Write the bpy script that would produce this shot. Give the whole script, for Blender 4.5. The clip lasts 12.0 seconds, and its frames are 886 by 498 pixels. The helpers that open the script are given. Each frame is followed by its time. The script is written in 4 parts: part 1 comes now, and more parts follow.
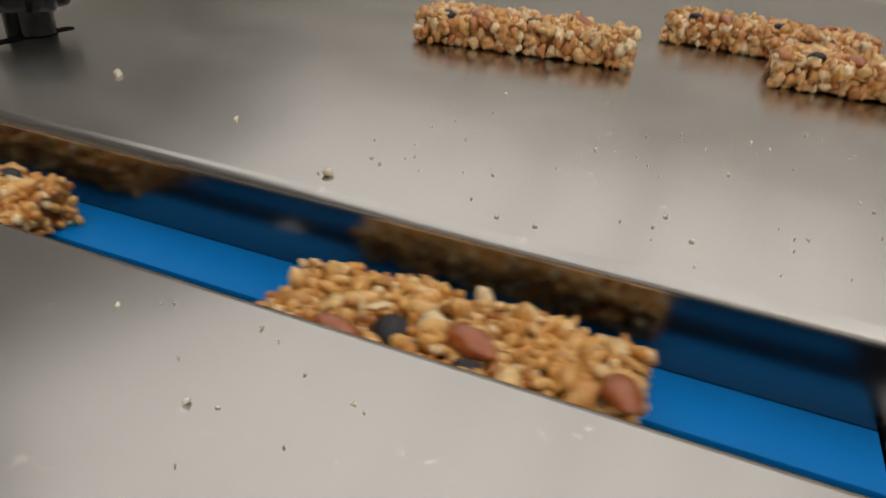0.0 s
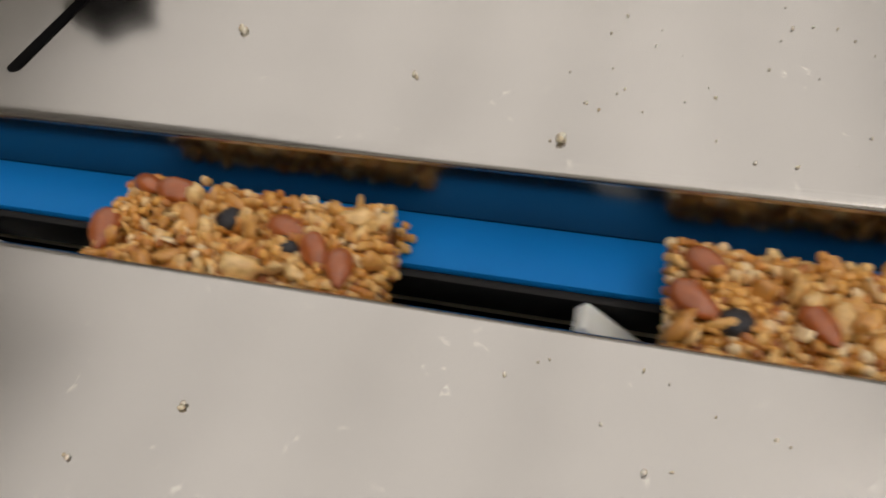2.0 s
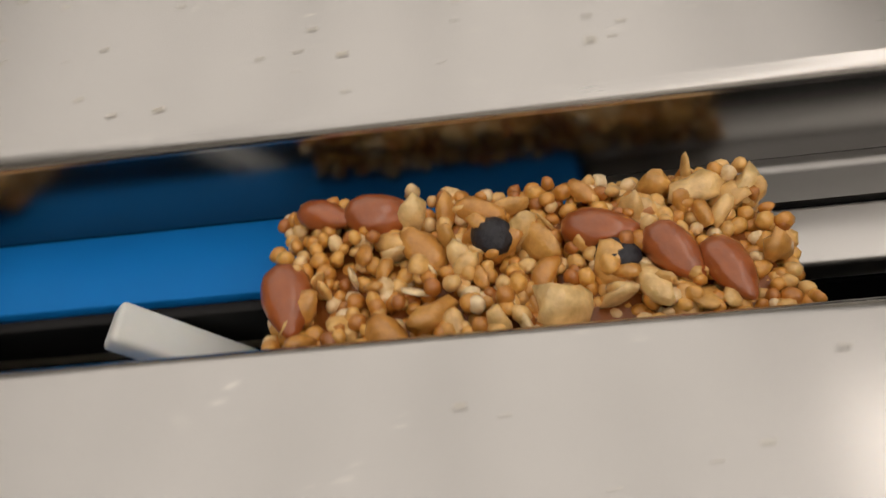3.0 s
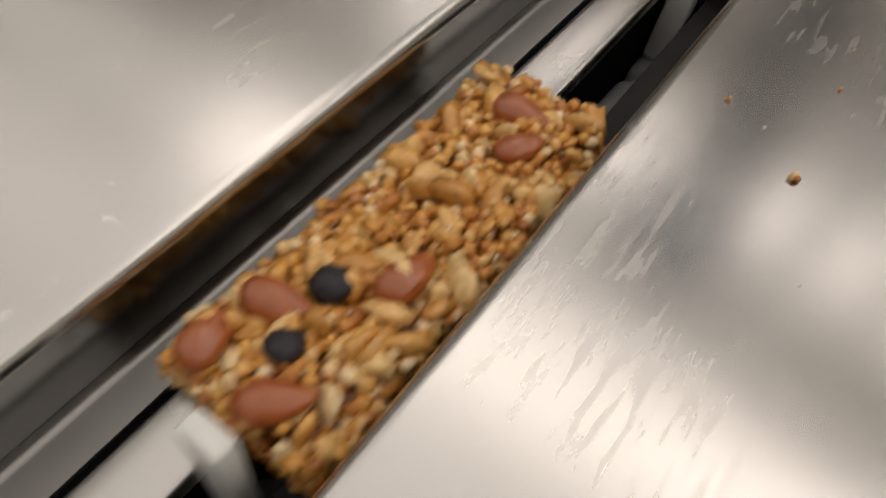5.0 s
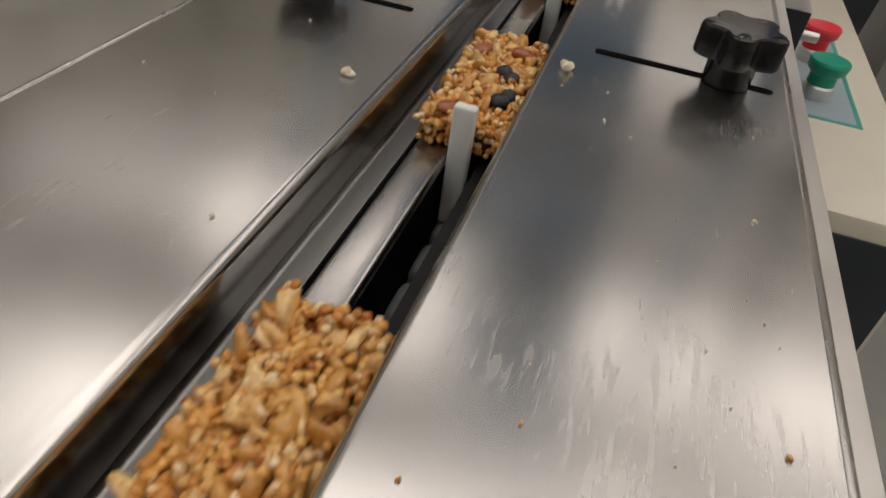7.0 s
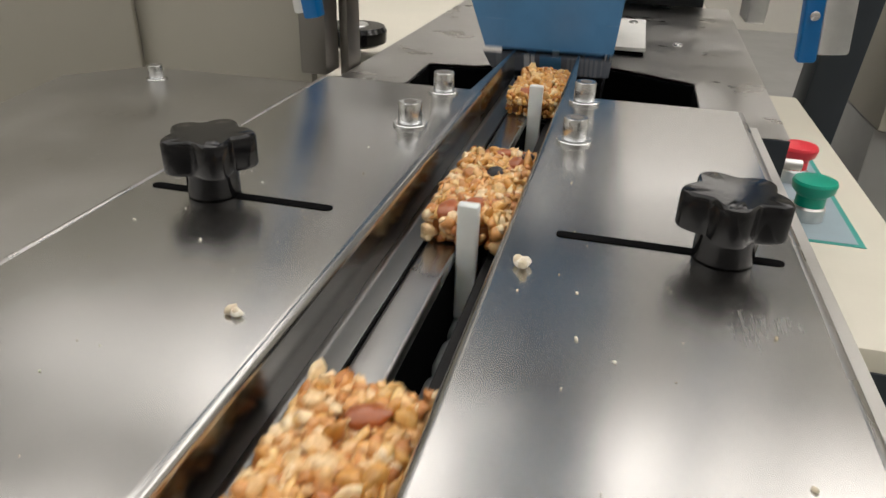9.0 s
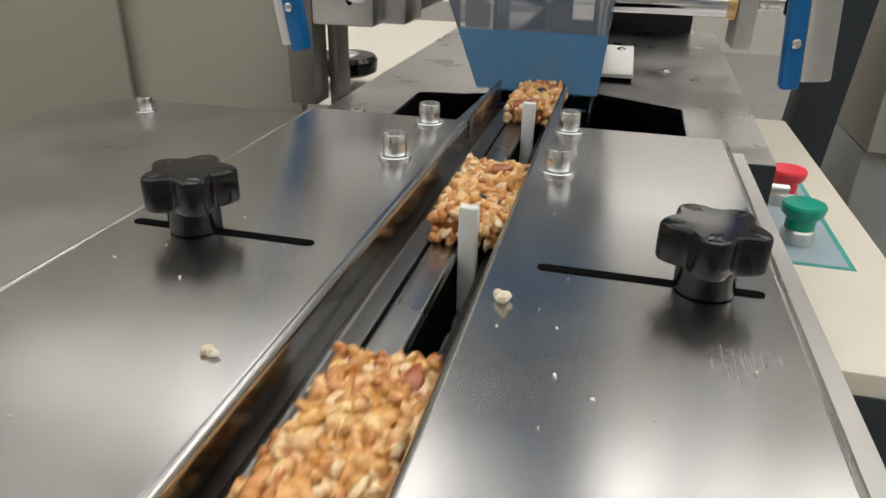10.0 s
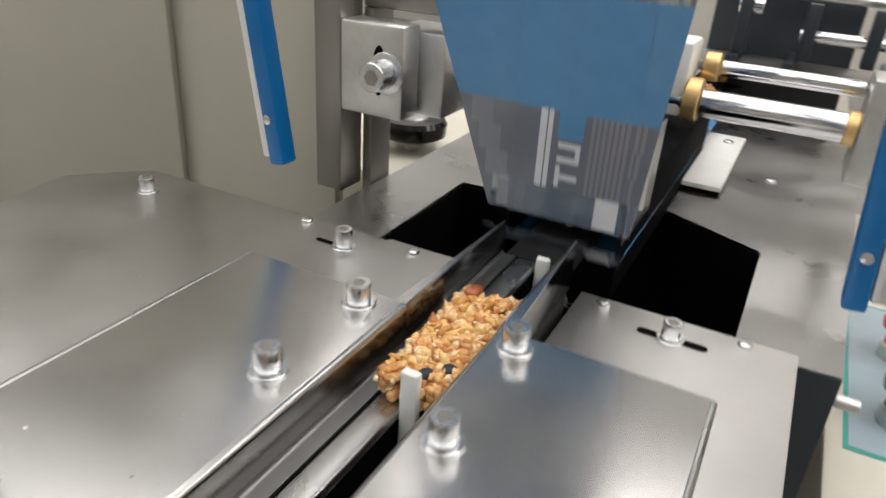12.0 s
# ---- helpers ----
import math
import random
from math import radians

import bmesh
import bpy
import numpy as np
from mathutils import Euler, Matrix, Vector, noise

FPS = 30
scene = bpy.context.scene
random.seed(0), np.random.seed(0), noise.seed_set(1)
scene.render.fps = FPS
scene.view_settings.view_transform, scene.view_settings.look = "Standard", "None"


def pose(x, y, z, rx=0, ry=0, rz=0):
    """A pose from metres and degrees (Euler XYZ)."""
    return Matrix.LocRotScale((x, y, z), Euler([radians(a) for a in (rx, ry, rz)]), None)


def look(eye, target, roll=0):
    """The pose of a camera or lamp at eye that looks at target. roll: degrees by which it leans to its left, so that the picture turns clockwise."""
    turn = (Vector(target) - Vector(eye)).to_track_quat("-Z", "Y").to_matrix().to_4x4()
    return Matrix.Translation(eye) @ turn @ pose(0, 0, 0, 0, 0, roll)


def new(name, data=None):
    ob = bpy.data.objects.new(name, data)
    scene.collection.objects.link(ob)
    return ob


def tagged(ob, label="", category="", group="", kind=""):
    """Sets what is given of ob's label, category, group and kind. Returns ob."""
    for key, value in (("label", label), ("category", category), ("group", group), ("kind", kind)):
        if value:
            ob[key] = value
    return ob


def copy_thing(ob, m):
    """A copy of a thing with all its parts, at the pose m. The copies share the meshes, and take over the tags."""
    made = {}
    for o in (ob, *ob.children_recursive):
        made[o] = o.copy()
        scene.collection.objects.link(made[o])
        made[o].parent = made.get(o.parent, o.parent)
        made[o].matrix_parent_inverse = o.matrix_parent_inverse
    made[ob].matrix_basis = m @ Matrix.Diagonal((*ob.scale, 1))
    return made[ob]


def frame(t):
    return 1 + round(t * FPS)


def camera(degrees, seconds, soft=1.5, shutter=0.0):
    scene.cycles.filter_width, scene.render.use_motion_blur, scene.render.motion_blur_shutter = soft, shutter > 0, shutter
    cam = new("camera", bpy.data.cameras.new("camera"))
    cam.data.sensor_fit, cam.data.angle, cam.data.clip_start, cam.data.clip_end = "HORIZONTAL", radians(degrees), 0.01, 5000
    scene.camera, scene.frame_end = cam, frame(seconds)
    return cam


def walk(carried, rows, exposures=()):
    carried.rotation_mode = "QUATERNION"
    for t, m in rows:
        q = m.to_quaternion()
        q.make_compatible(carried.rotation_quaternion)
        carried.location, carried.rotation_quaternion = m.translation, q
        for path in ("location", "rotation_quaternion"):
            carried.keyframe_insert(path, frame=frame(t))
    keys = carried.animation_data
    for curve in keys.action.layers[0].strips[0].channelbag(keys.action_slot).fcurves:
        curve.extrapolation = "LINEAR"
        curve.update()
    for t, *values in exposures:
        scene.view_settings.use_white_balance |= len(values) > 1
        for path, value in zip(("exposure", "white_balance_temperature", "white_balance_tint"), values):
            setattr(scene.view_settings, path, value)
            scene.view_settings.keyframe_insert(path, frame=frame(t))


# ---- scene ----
# World: x across the channel, y along the way the bars travel, z up; the guide plates' top is z = 0.
LENS = 65.20
PATH = [
    (0.0, 0.1148, -0.5257, 0.0756, 110.66, -29.18, 4.19),
    (0.5, 0.1103, -0.5367, 0.0924, 112.35, -37.32, -0.75),
    (1.0, 0.1023, -0.5921, 0.1234, 114.20, -46.02, -7.20),
    (1.5, 0.1083, -0.6138, 0.1206, 114.10, -49.57, -8.60),
    (2.0, 0.1064, -0.6030, 0.1259, 109.80, -50.13, -7.61),
    (2.5, 0.0834, -0.5775, 0.0787, 106.81, -50.00, -10.01),
    (3.0, 0.0763, -0.4930, 0.0775, 98.20, -48.98, -11.76),
    (3.2, 0.0688, -0.4645, 0.0772, 90.79, -49.88, -11.19),
    (4.8, 0.0449, -0.3535, 0.0943, 27.75, -55.52, 12.44),
    (5.0, 0.0433, -0.3299, 0.0979, 26.65, -55.72, 11.65),
    (5.2, 0.0428, -0.3308, 0.1069, 22.67, -54.22, 14.03),
    (5.5, 0.0458, -0.3118, 0.1048, 19.61, -50.82, 11.89),
    (6.0, 0.0483, -0.2899, 0.1122, 14.40, -45.26, 11.86),
    (6.5, 0.0546, -0.2813, 0.1146, 13.46, -41.79, 10.29),
    (6.7, 0.0547, -0.2803, 0.1159, 12.82, -40.79, 10.13),
    (8.3, 0.0548, -0.1916, 0.1057, 14.56, -30.74, 1.31),
    (8.5, 0.0563, -0.1925, 0.1063, 14.38, -29.67, 1.50),
    (9.0, 0.0554, -0.1952, 0.1072, 13.89, -27.69, 1.75),
    (9.5, 0.0565, -0.1941, 0.1070, 13.71, -26.18, 1.58),
    (10.0, 0.0600, -0.1918, 0.1104, 13.62, -25.74, 1.25),
    (11.0, 0.0640, -0.1877, 0.1122, 13.62, -25.46, 1.66),
    (11.4, 0.0763, -0.1717, 0.1360, 15.35, -25.23, 1.98),
    (11.6, 0.0938, -0.1389, 0.1580, 18.23, -25.64, 2.71),
    (11.8, 0.1081, -0.0943, 0.1676, 21.93, -26.03, 3.16),
    (12.0, 0.1210, -0.0503, 0.1781, 26.27, -26.50, 4.13),
]


def aim(x, y, z, yaw, pitch, roll):
    """A camera pose from a place and yaw (left of +y), pitch (up) and roll in degrees."""
    a, b = radians(yaw), radians(pitch)
    way = Vector((-math.sin(a) * math.cos(b), math.cos(a) * math.cos(b), math.sin(b)))
    return look((x, y, z), Vector((x, y, z)) + way, roll)


cam = camera(LENS, 12.0, soft=1.5, shutter=0.3)
walk(cam, [(t, aim(*p)) for t, *p in PATH], exposures=[(0.0, -0.78, 6500, 10), (3.2, -0.78, 6800, 12), (4.8, -0.84, 6800, 12), (6.7, -0.84, 6700, 12), (8.3, -0.16, 6420, 9), (11.3, -0.03, 6170, 8), (12.0, 0.17, 6150, 9)])

# ---- light ----
world = bpy.data.worlds.new("world")
scene.world = world
world.use_nodes = True
bg = world.node_tree.nodes["Background"]
bg.inputs[0].default_value = (0.9, 0.93, 1.0, 1)
bg.inputs[1].default_value = 0.3


# ---- materials ----
def mat(name):
    m = bpy.data.materials.new(name)
    m.use_nodes = True
    nt = m.node_tree
    return m, nt, nt.nodes["Principled BSDF"]


def node(nt, kind, **props):
    n = nt.nodes.new(kind)
    for k, v in props.items():
        n.inputs[k].default_value = v
    return n


def coords(nt, scale=(1, 1, 1), kind="Object"):
    tc = nt.nodes.new("ShaderNodeTexCoord")
    mp = nt.nodes.new("ShaderNodeMapping")
    mp.inputs["Scale"].default_value = scale
    nt.links.new(tc.outputs[kind], mp.inputs["Vector"])
    return mp.outputs["Vector"]


def ramp(nt, fac, stops):
    r = nt.nodes.new("ShaderNodeValToRGB")
    els = r.color_ramp.elements
    while len(els) < len(stops):
        els.new(0.5)
    for e, (p, c) in zip(els, stops):
        e.position, e.color = p, (*c, 1) if len(c) == 3 else c
    nt.links.new(fac, r.inputs["Fac"])
    return r.outputs["Color"]


def rng(nt, fac, lo, hi, a=0.0, b=1.0):
    r = nt.nodes.new("ShaderNodeMapRange")
    for k, v in zip(("From Min", "From Max", "To Min", "To Max"), (a, b, lo, hi)):
        r.inputs[k].default_value = v
    nt.links.new(fac, r.inputs["Value"])
    return r.outputs["Result"]


def bump(nt, p, height, strength, distance=0.001):
    b = nt.nodes.new("ShaderNodeBump")
    b.inputs["Strength"].default_value, b.inputs["Distance"].default_value = strength, distance
    nt.links.new(height, b.inputs["Height"])
    nt.links.new(b.outputs["Normal"], p.inputs["Normal"])


def noise_tex(nt, vec, scale, detail=4.0, rough=0.55):
    n = node(nt, "ShaderNodeTexNoise", Scale=scale, Detail=detail, Roughness=rough)
    nt.links.new(vec, n.inputs["Vector"])
    return n.outputs["Fac"]


def steel(name, base=0.62, rough=(0.2, 0.38), grain=(900, 12, 12), tint=(1.0, 0.985, 0.96), dirt=0.0, smear=0.0):
    """Brushed stainless sheet: fine grain one way, cloudy smears and specks of dust."""
    m, nt, p = mat(name)
    fine = noise_tex(nt, coords(nt, grain), 1.0, 3.0)
    cloud = noise_tex(nt, coords(nt), 14.0, 5.0)
    col = ramp(nt, cloud, [(0.25, [base * 0.9 * c for c in tint]), (0.75, [base * 1.06 * c for c in tint])])
    if dirt:
        sp = noise_tex(nt, coords(nt), 330.0, 2.0)
        blot = noise_tex(nt, coords(nt, (1, 0.35, 1)), 120.0, 3.0)
        mix = nt.nodes.new("ShaderNodeMix")
        mix.data_type = "RGBA"
        both = nt.nodes.new("ShaderNodeMath")
        both.operation = "MULTIPLY"
        nt.links.new(rng(nt, sp, 0, 1, 0.6, 0.7), both.inputs[0])
        nt.links.new(rng(nt, blot, 0, dirt, 0.5, 0.7), both.inputs[1])
        nt.links.new(both.outputs[0], mix.inputs["Factor"])
        nt.links.new(col, mix.inputs["A"])
        mix.inputs["B"].default_value = (0.72, 0.71, 0.68, 1)
        col = mix.outputs["Result"]
    nt.links.new(col, p.inputs["Base Color"])
    p.inputs["Metallic"].default_value = 1.0
    mixr = nt.nodes.new("ShaderNodeMath")
    mixr.operation = "ADD"
    nt.links.new(rng(nt, cloud, rough[0], rough[1], 0.3, 0.7), mixr.inputs[0])
    nt.links.new(rng(nt, fine, -0.02, 0.02), mixr.inputs[1])
    rough_out = mixr.outputs[0]
    if smear:  # wiped, drip-like marks along the plate, in patches
        marks = noise_tex(nt, coords(nt, (480, 62, 62)), 1.0, 2.0)
        patch = noise_tex(nt, coords(nt), 16.0, 3.0)
        both = nt.nodes.new("ShaderNodeMath")
        both.operation = "MULTIPLY"
        nt.links.new(rng(nt, marks, 0, smear, 0.5, 0.62), both.inputs[0])
        nt.links.new(rng(nt, patch, 0, 1, 0.48, 0.62), both.inputs[1])
        apart = nt.nodes.new("ShaderNodeSeparateXYZ")
        nt.links.new(coords(nt), apart.inputs[0])
        zone = nt.nodes.new("ShaderNodeMath")  # the worn stretch before the knobs
        zone.operation = "MULTIPLY"
        nt.links.new(both.outputs[0], zone.inputs[0])
        span = nt.nodes.new("ShaderNodeMath")
        span.operation = "MULTIPLY"
        nt.links.new(rng(nt, apart.outputs["Y"], 1.0, 0.12, -0.15, -0.05), span.inputs[0])
        nt.links.new(rng(nt, apart.outputs["Y"], 0.12, 1.0, -0.42, -0.32), span.inputs[1])
        nt.links.new(span.outputs[0], zone.inputs[1])
        plus = nt.nodes.new("ShaderNodeMath")
        plus.operation = "ADD"
        nt.links.new(rough_out, plus.inputs[0])
        nt.links.new(zone.outputs[0], plus.inputs[1])
        rough_out = plus.outputs[0]
    nt.links.new(rough_out, p.inputs["Roughness"])
    bump(nt, p, fine, 0.005, 0.0003)
    return m


def plain(name, col, rough=0.5, metal=0.0, var=0.12, scale=60.0, bumps=0.1, spec=0.5, sub=0.0):
    m, nt, p = mat(name)
    n = noise_tex(nt, coords(nt), scale, 5.0)
    nt.links.new(ramp(nt, n, [(0.25, [c * (1 - var) for c in col]), (0.75, [min(1, c * (1 + var)) for c in col])]), p.inputs["Base Color"])
    nt.links.new(rng(nt, n, rough * 0.85, min(1, rough * 1.2)), p.inputs["Roughness"])
    p.inputs["Metallic"].default_value = metal
    p.inputs["Specular IOR Level"].default_value = spec
    if sub:
        p.inputs["Subsurface Weight"].default_value = sub
        p.inputs["Subsurface Radius"].default_value = (0.004, 0.003, 0.002)
    if bumps:
        bump(nt, p, noise_tex(nt, coords(nt), scale * 6, 3.0), bumps, 0.0005)
    return m


def grain_mat(name, stops, rough=0.45, bscale=900.0):
    """Kernels stuck together with syrup: every kernel takes its own shade."""
    m, nt, p = mat(name)
    geo = nt.nodes.new("ShaderNodeNewGeometry")
    col = ramp(nt, geo.outputs["Random Per Island"], stops)
    n = noise_tex(nt, coords(nt), bscale * 0.5, 4.0)
    mix = nt.nodes.new("ShaderNodeMix")
    mix.data_type, mix.blend_type = "RGBA", "MULTIPLY"
    mix.inputs["Factor"].default_value = 1.0
    nt.links.new(col, mix.inputs["A"])
    nt.links.new(ramp(nt, n, [(0.3, (0.72, 0.66, 0.58)), (0.65, (1, 1, 1))]), mix.inputs["B"])
    nt.links.new(mix.outputs["Result"], p.inputs["Base Color"])
    p.inputs["Roughness"].default_value = rough
    p.inputs["Subsurface Weight"].default_value = 0.12
    p.inputs["Subsurface Radius"].default_value = (0.003, 0.002, 0.001)
    p.inputs["Coat Weight"].default_value = 0.6
    p.inputs["Coat Roughness"].default_value = 0.14
    bump(nt, p, noise_tex(nt, coords(nt), bscale, 3.0), 0.35, 0.0006)
    return m


def film_mat(name, col, clear, rough=0.2):
    """Printed plastic film: part of the light passes straight through."""
    m, nt, p = mat(name)
    n = noise_tex(nt, coords(nt), 40.0, 3.0)
    nt.links.new(ramp(nt, n, [(0.2, [c * 0.9 for c in col]), (0.8, [min(1, c * 1.1) for c in col])]), p.inputs["Base Color"])
    p.inputs["Roughness"].default_value = rough
    p.inputs["Alpha"].default_value = 1 - clear
    p.inputs["Coat Weight"].default_value = 0.3
    p.inputs["Coat Roughness"].default_value = 0.15
    bump(nt, p, noise_tex(nt, coords(nt), 25.0, 2.0), 0.25, 0.002)
    return m


M_plate = steel("guide_plate_steel", 0.53, (0.2, 0.27), (1400, 30, 30), dirt=0.6, smear=0.07)
M_side = steel("side_table_steel", 0.56, (0.28, 0.38), (1400, 30, 30), dirt=0.4)
M_sheet = steel("table_steel", 0.5, (0.25, 0.42), (12, 700, 12), dirt=0.5)
# the guide plates' own steel, base colour lowered to paint the channel's shade
M_wall_shade = steel("shaded_channel_wall_steel", 0.25, (0.16, 0.22), (12, 12, 900))
# floor strip steel, darker than the rail: shade beside the bars is in the colour
M_strip_shade = steel("shaded_channel_floor_steel", 0.28, (0.34, 0.42), (900, 10, 10))
M_support = steel("support_plate_steel", 0.78, (0.42, 0.5), (1400, 30, 30), dirt=0.3)
M_post = steel("dull_grey_post", 0.34, (0.4, 0.5), (60, 60, 60), (1.0, 0.95, 0.88))
M_rail = steel("rail_steel", 0.52, (0.22, 0.34), (900, 10, 10))
M_bolt = plain("zinc_bolt", (0.72, 0.73, 0.74), 0.24, 1.0, 0.1, 300, 0.05)
M_alu = plain("aluminium", (0.66, 0.66, 0.65), 0.34, 1.0, 0.08, 90, 0.05)
M_chrome = plain("chrome_roller", (0.75, 0.75, 0.76), 0.14, 1.0, 0.05, 60, 0.0)
M_black = plain("black_plastic", (0.006, 0.006, 0.007), 0.16, 0.0, 0.2, 90, 0.04, 0.4)
# near-black colour that stands in for the missing light inside openings
M_void = plain("unlit_interior_black", (0.003, 0.003, 0.0035), 0.8, 0.0, 0.2, 30, 0.0, 0.05)
M_rubber = plain("black_rubber", (0.007, 0.007, 0.0075), 0.55, 0.0, 0.3, 200, 0.2, 0.25)
M_belt = plain("blue_belt", (0.0, 0.185, 0.57), 0.5, 0.0, 0.06, 40, 0.08, 0.15)
M_push = plain("white_nylon", (0.72, 0.74, 0.72), 0.4, 0.0, 0.05, 120, 0.05, 0.5, 0.25)
M_link = plain("grey_nylon_link", (0.3, 0.32, 0.32), 0.45, 0.0, 0.2, 120, 0.05)
M_cream = plain("cream_paint", (0.62, 0.59, 0.5), 0.45, 0.0, 0.04, 12, 0.03)
M_wallp = plain("room_wall_paint", (0.62, 0.6, 0.55), 0.7, 0.0, 0.05, 3, 0.03)
M_panel = plain("beige_panel", (0.42, 0.4, 0.34), 0.5, 0.0, 0.05, 6, 0.03)
M_floor = plain("grey_floor", (0.3, 0.3, 0.29), 0.45, 0.0, 0.15, 5, 0.05)
M_ceil = plain("white_ceiling", (0.75, 0.74, 0.72), 0.8, 0.0, 0.04, 4, 0.03)
M_blue = plain("blue_edge", (0.0, 0.13, 0.38), 0.35, 0.0, 0.08, 50, 0.03)
M_slate = plain("dark_slate_paint", (0.02, 0.027, 0.035), 0.4, 0.0, 0.1, 10, 0.03)
M_red = plain("red_button", (0.75, 0.03, 0.05), 0.35, 0.0, 0.05, 60, 0.02)
M_green = plain("green_button", (0.0, 0.3, 0.2), 0.35, 0.0, 0.05, 60, 0.02)
M_label = plain("grey_blue_label", (0.32, 0.4, 0.45), 0.4, 0.0, 0.05, 60, 0.02)
M_teal = plain("teal_label_edge", (0.05, 0.33, 0.28), 0.4, 0.0, 0.05, 60, 0.02)
M_white = plain("white_plastic", (0.75, 0.75, 0.72), 0.4, 0.0, 0.04, 60, 0.02)
M_brass = plain("brass_collar", (0.72, 0.5, 0.22), 0.35, 0.7, 0.1, 60, 0.03)
M_orange = plain("orange_scrap", (0.7, 0.3, 0.03), 0.5)
M_oat = grain_mat("toasted_grain", [(0.0, (0.42, 0.14, 0.02)), (0.25, (0.66, 0.29, 0.045)), (0.55, (0.78, 0.43, 0.1)), (0.8, (0.82, 0.53, 0.2)), (1.0, (0.9, 0.74, 0.48))])
M_puff = grain_mat("puffed_grain", [(0.0, (0.44, 0.15, 0.03)), (0.3, (0.7, 0.33, 0.1)), (0.65, (0.82, 0.5, 0.2)), (1.0, (0.92, 0.76, 0.5))])
M_syrup = plain("syrup_binder", (0.22, 0.065, 0.01), 0.3, 0.0, 0.35, 200, 0.4)
M_almond = grain_mat("almond_skin", [(0.0, (0.17, 0.03, 0.008)), (0.5, (0.28, 0.06, 0.014)), (1.0, (0.42, 0.115, 0.025))], 0.28, 420)
M_berry = plain("dried_berry", (0.012, 0.012, 0.018), 0.45, 0.0, 0.5, 300, 0.5)
M_seed = grain_mat("pale_seed", [(0.0, (0.58, 0.26, 0.05)), (0.5, (0.76, 0.42, 0.11)), (1.0, (0.88, 0.63, 0.29))], 0.36)
M_flake = grain_mat("oat_flake", [(0.0, (0.68, 0.36, 0.09)), (0.5, (0.83, 0.55, 0.21)), (1.0, (0.92, 0.76, 0.48))], 0.45)
M_crumb = grain_mat("grain_crumb", [(0.0, (0.78, 0.7, 0.52)), (1.0, (0.92, 0.9, 0.82))])
F_blue = film_mat("blue_film", (0.1, 0.26, 0.48), 0.12)
F_grey = film_mat("grey_film", (0.16, 0.18, 0.22), 0.18)
F_stripe = film_mat("striped_film", (0.22, 0.235, 0.275), 0.12)
F_white = film_mat("white_print", (0.62, 0.64, 0.68), 0.1)
F_clear = film_mat("clear_film", (0.2, 0.25, 0.32), 0.66, 0.08)
M_lamp, nt_, p_ = mat("ceiling_tube_light")
p_.inputs["Emission Color"].default_value = (1.0, 0.925, 0.86, 1)
p_.inputs["Emission Strength"].default_value = 5.0
M_soft, nt_, p_ = mat("wide_panel_light")
p_.inputs["Emission Color"].default_value = (1.0, 0.94, 0.88, 1)
p_.inputs["Emission Strength"].default_value = 1.6


# ---- mesh helpers ----
def box(bm, x0, x1, y0, y1, z0, z1, bev=0.0, seg=2):
    vs = [bm.verts.new((x, y, z)) for z in (z0, z1) for y in (y0, y1) for x in (x0, x1)]
    fs = [bm.faces.new([vs[i] for i in f]) for f in ((0, 2, 3, 1), (4, 5, 7, 6), (0, 1, 5, 4), (2, 6, 7, 3), (0, 4, 6, 2), (1, 3, 7, 5))]
    if bev:
        es = list({e for f in fs for e in f.edges})
        bmesh.ops.bevel(bm, geom=es, offset=bev, segments=seg, affect="EDGES", profile=0.5)
    return bm


def prism(bm, poly, z0, z1, bev=0.0):
    lo = [bm.verts.new((x, y, z0)) for x, y in poly]
    hi = [bm.verts.new((x, y, z1)) for x, y in poly]
    n = len(poly)
    top = bm.faces.new(hi)
    bm.faces.new(lo[::-1])
    for i in range(n):
        bm.faces.new((lo[i], lo[(i + 1) % n], hi[(i + 1) % n], hi[i]))
    if bev:
        bmesh.ops.bevel(bm, geom=list(top.edges), offset=bev, segments=2, affect="EDGES", profile=0.5)
    return bm


def lathe(bm, profile, seg=32, m=None):
    """A solid of revolution about z from (radius, z) pairs, bottom to top; m moves it."""
    rings = []
    for r, z in profile:
        ring = [bm.verts.new((r * math.cos(2 * math.pi * i / seg), r * math.sin(2 * math.pi * i / seg), z)) for i in range(seg)]
        rings.append(ring)
    for a, b in zip(rings, rings[1:]):
        for i in range(seg):
            bm.faces.new((a[i], a[(i + 1) % seg], b[(i + 1) % seg], b[i]))
    bm.faces.new(rings[0][::-1])
    bm.faces.new(rings[-1])
    if m is not None:
        bmesh.ops.transform(bm, matrix=m, verts=[v for r in rings for v in r])
    return bm


def finish(name, bm, material, smooth=True):
    me = bpy.data.meshes.new(name)
    bmesh.ops.recalc_face_normals(bm, faces=bm.faces)
    bm.to_mesh(me)
    bm.free()
    for m in material if isinstance(material, (list, tuple)) else [material]:
        me.materials.append(m)
    if smooth:
        me.shade_smooth()
        me.set_sharp_from_angle(angle=radians(35))
    return me


def thing(name, label, category, at=None, group="", kind=""):
    ob = new(name)
    ob.empty_display_size = 0.01
    if at is not None:
        ob.matrix_basis = at
    return tagged(ob, label, category, group, kind)


def part(name, bm, material, parent, label="", at=None, smooth=True):
    ob = new(name, finish(name, bm, material, smooth))
    ob.parent = parent
    if at is not None:
        ob.matrix_basis = at
    if label:
        tagged(ob, label)
    return ob


def solid(name, bm, material, label, category, kind="", group="", smooth=True):
    return tagged(new(name, finish(name, bm, material, smooth)), label, category, group, kind)


B = bmesh.new
YJ = -0.475          # where the blue belt hands over to the steel rail
YL = 0.206           # where the left guide plate ends
YB, YE = -1.35, 0.33  # the guide channel's ends
DEEP = -0.0228       # the level on which the bars ride

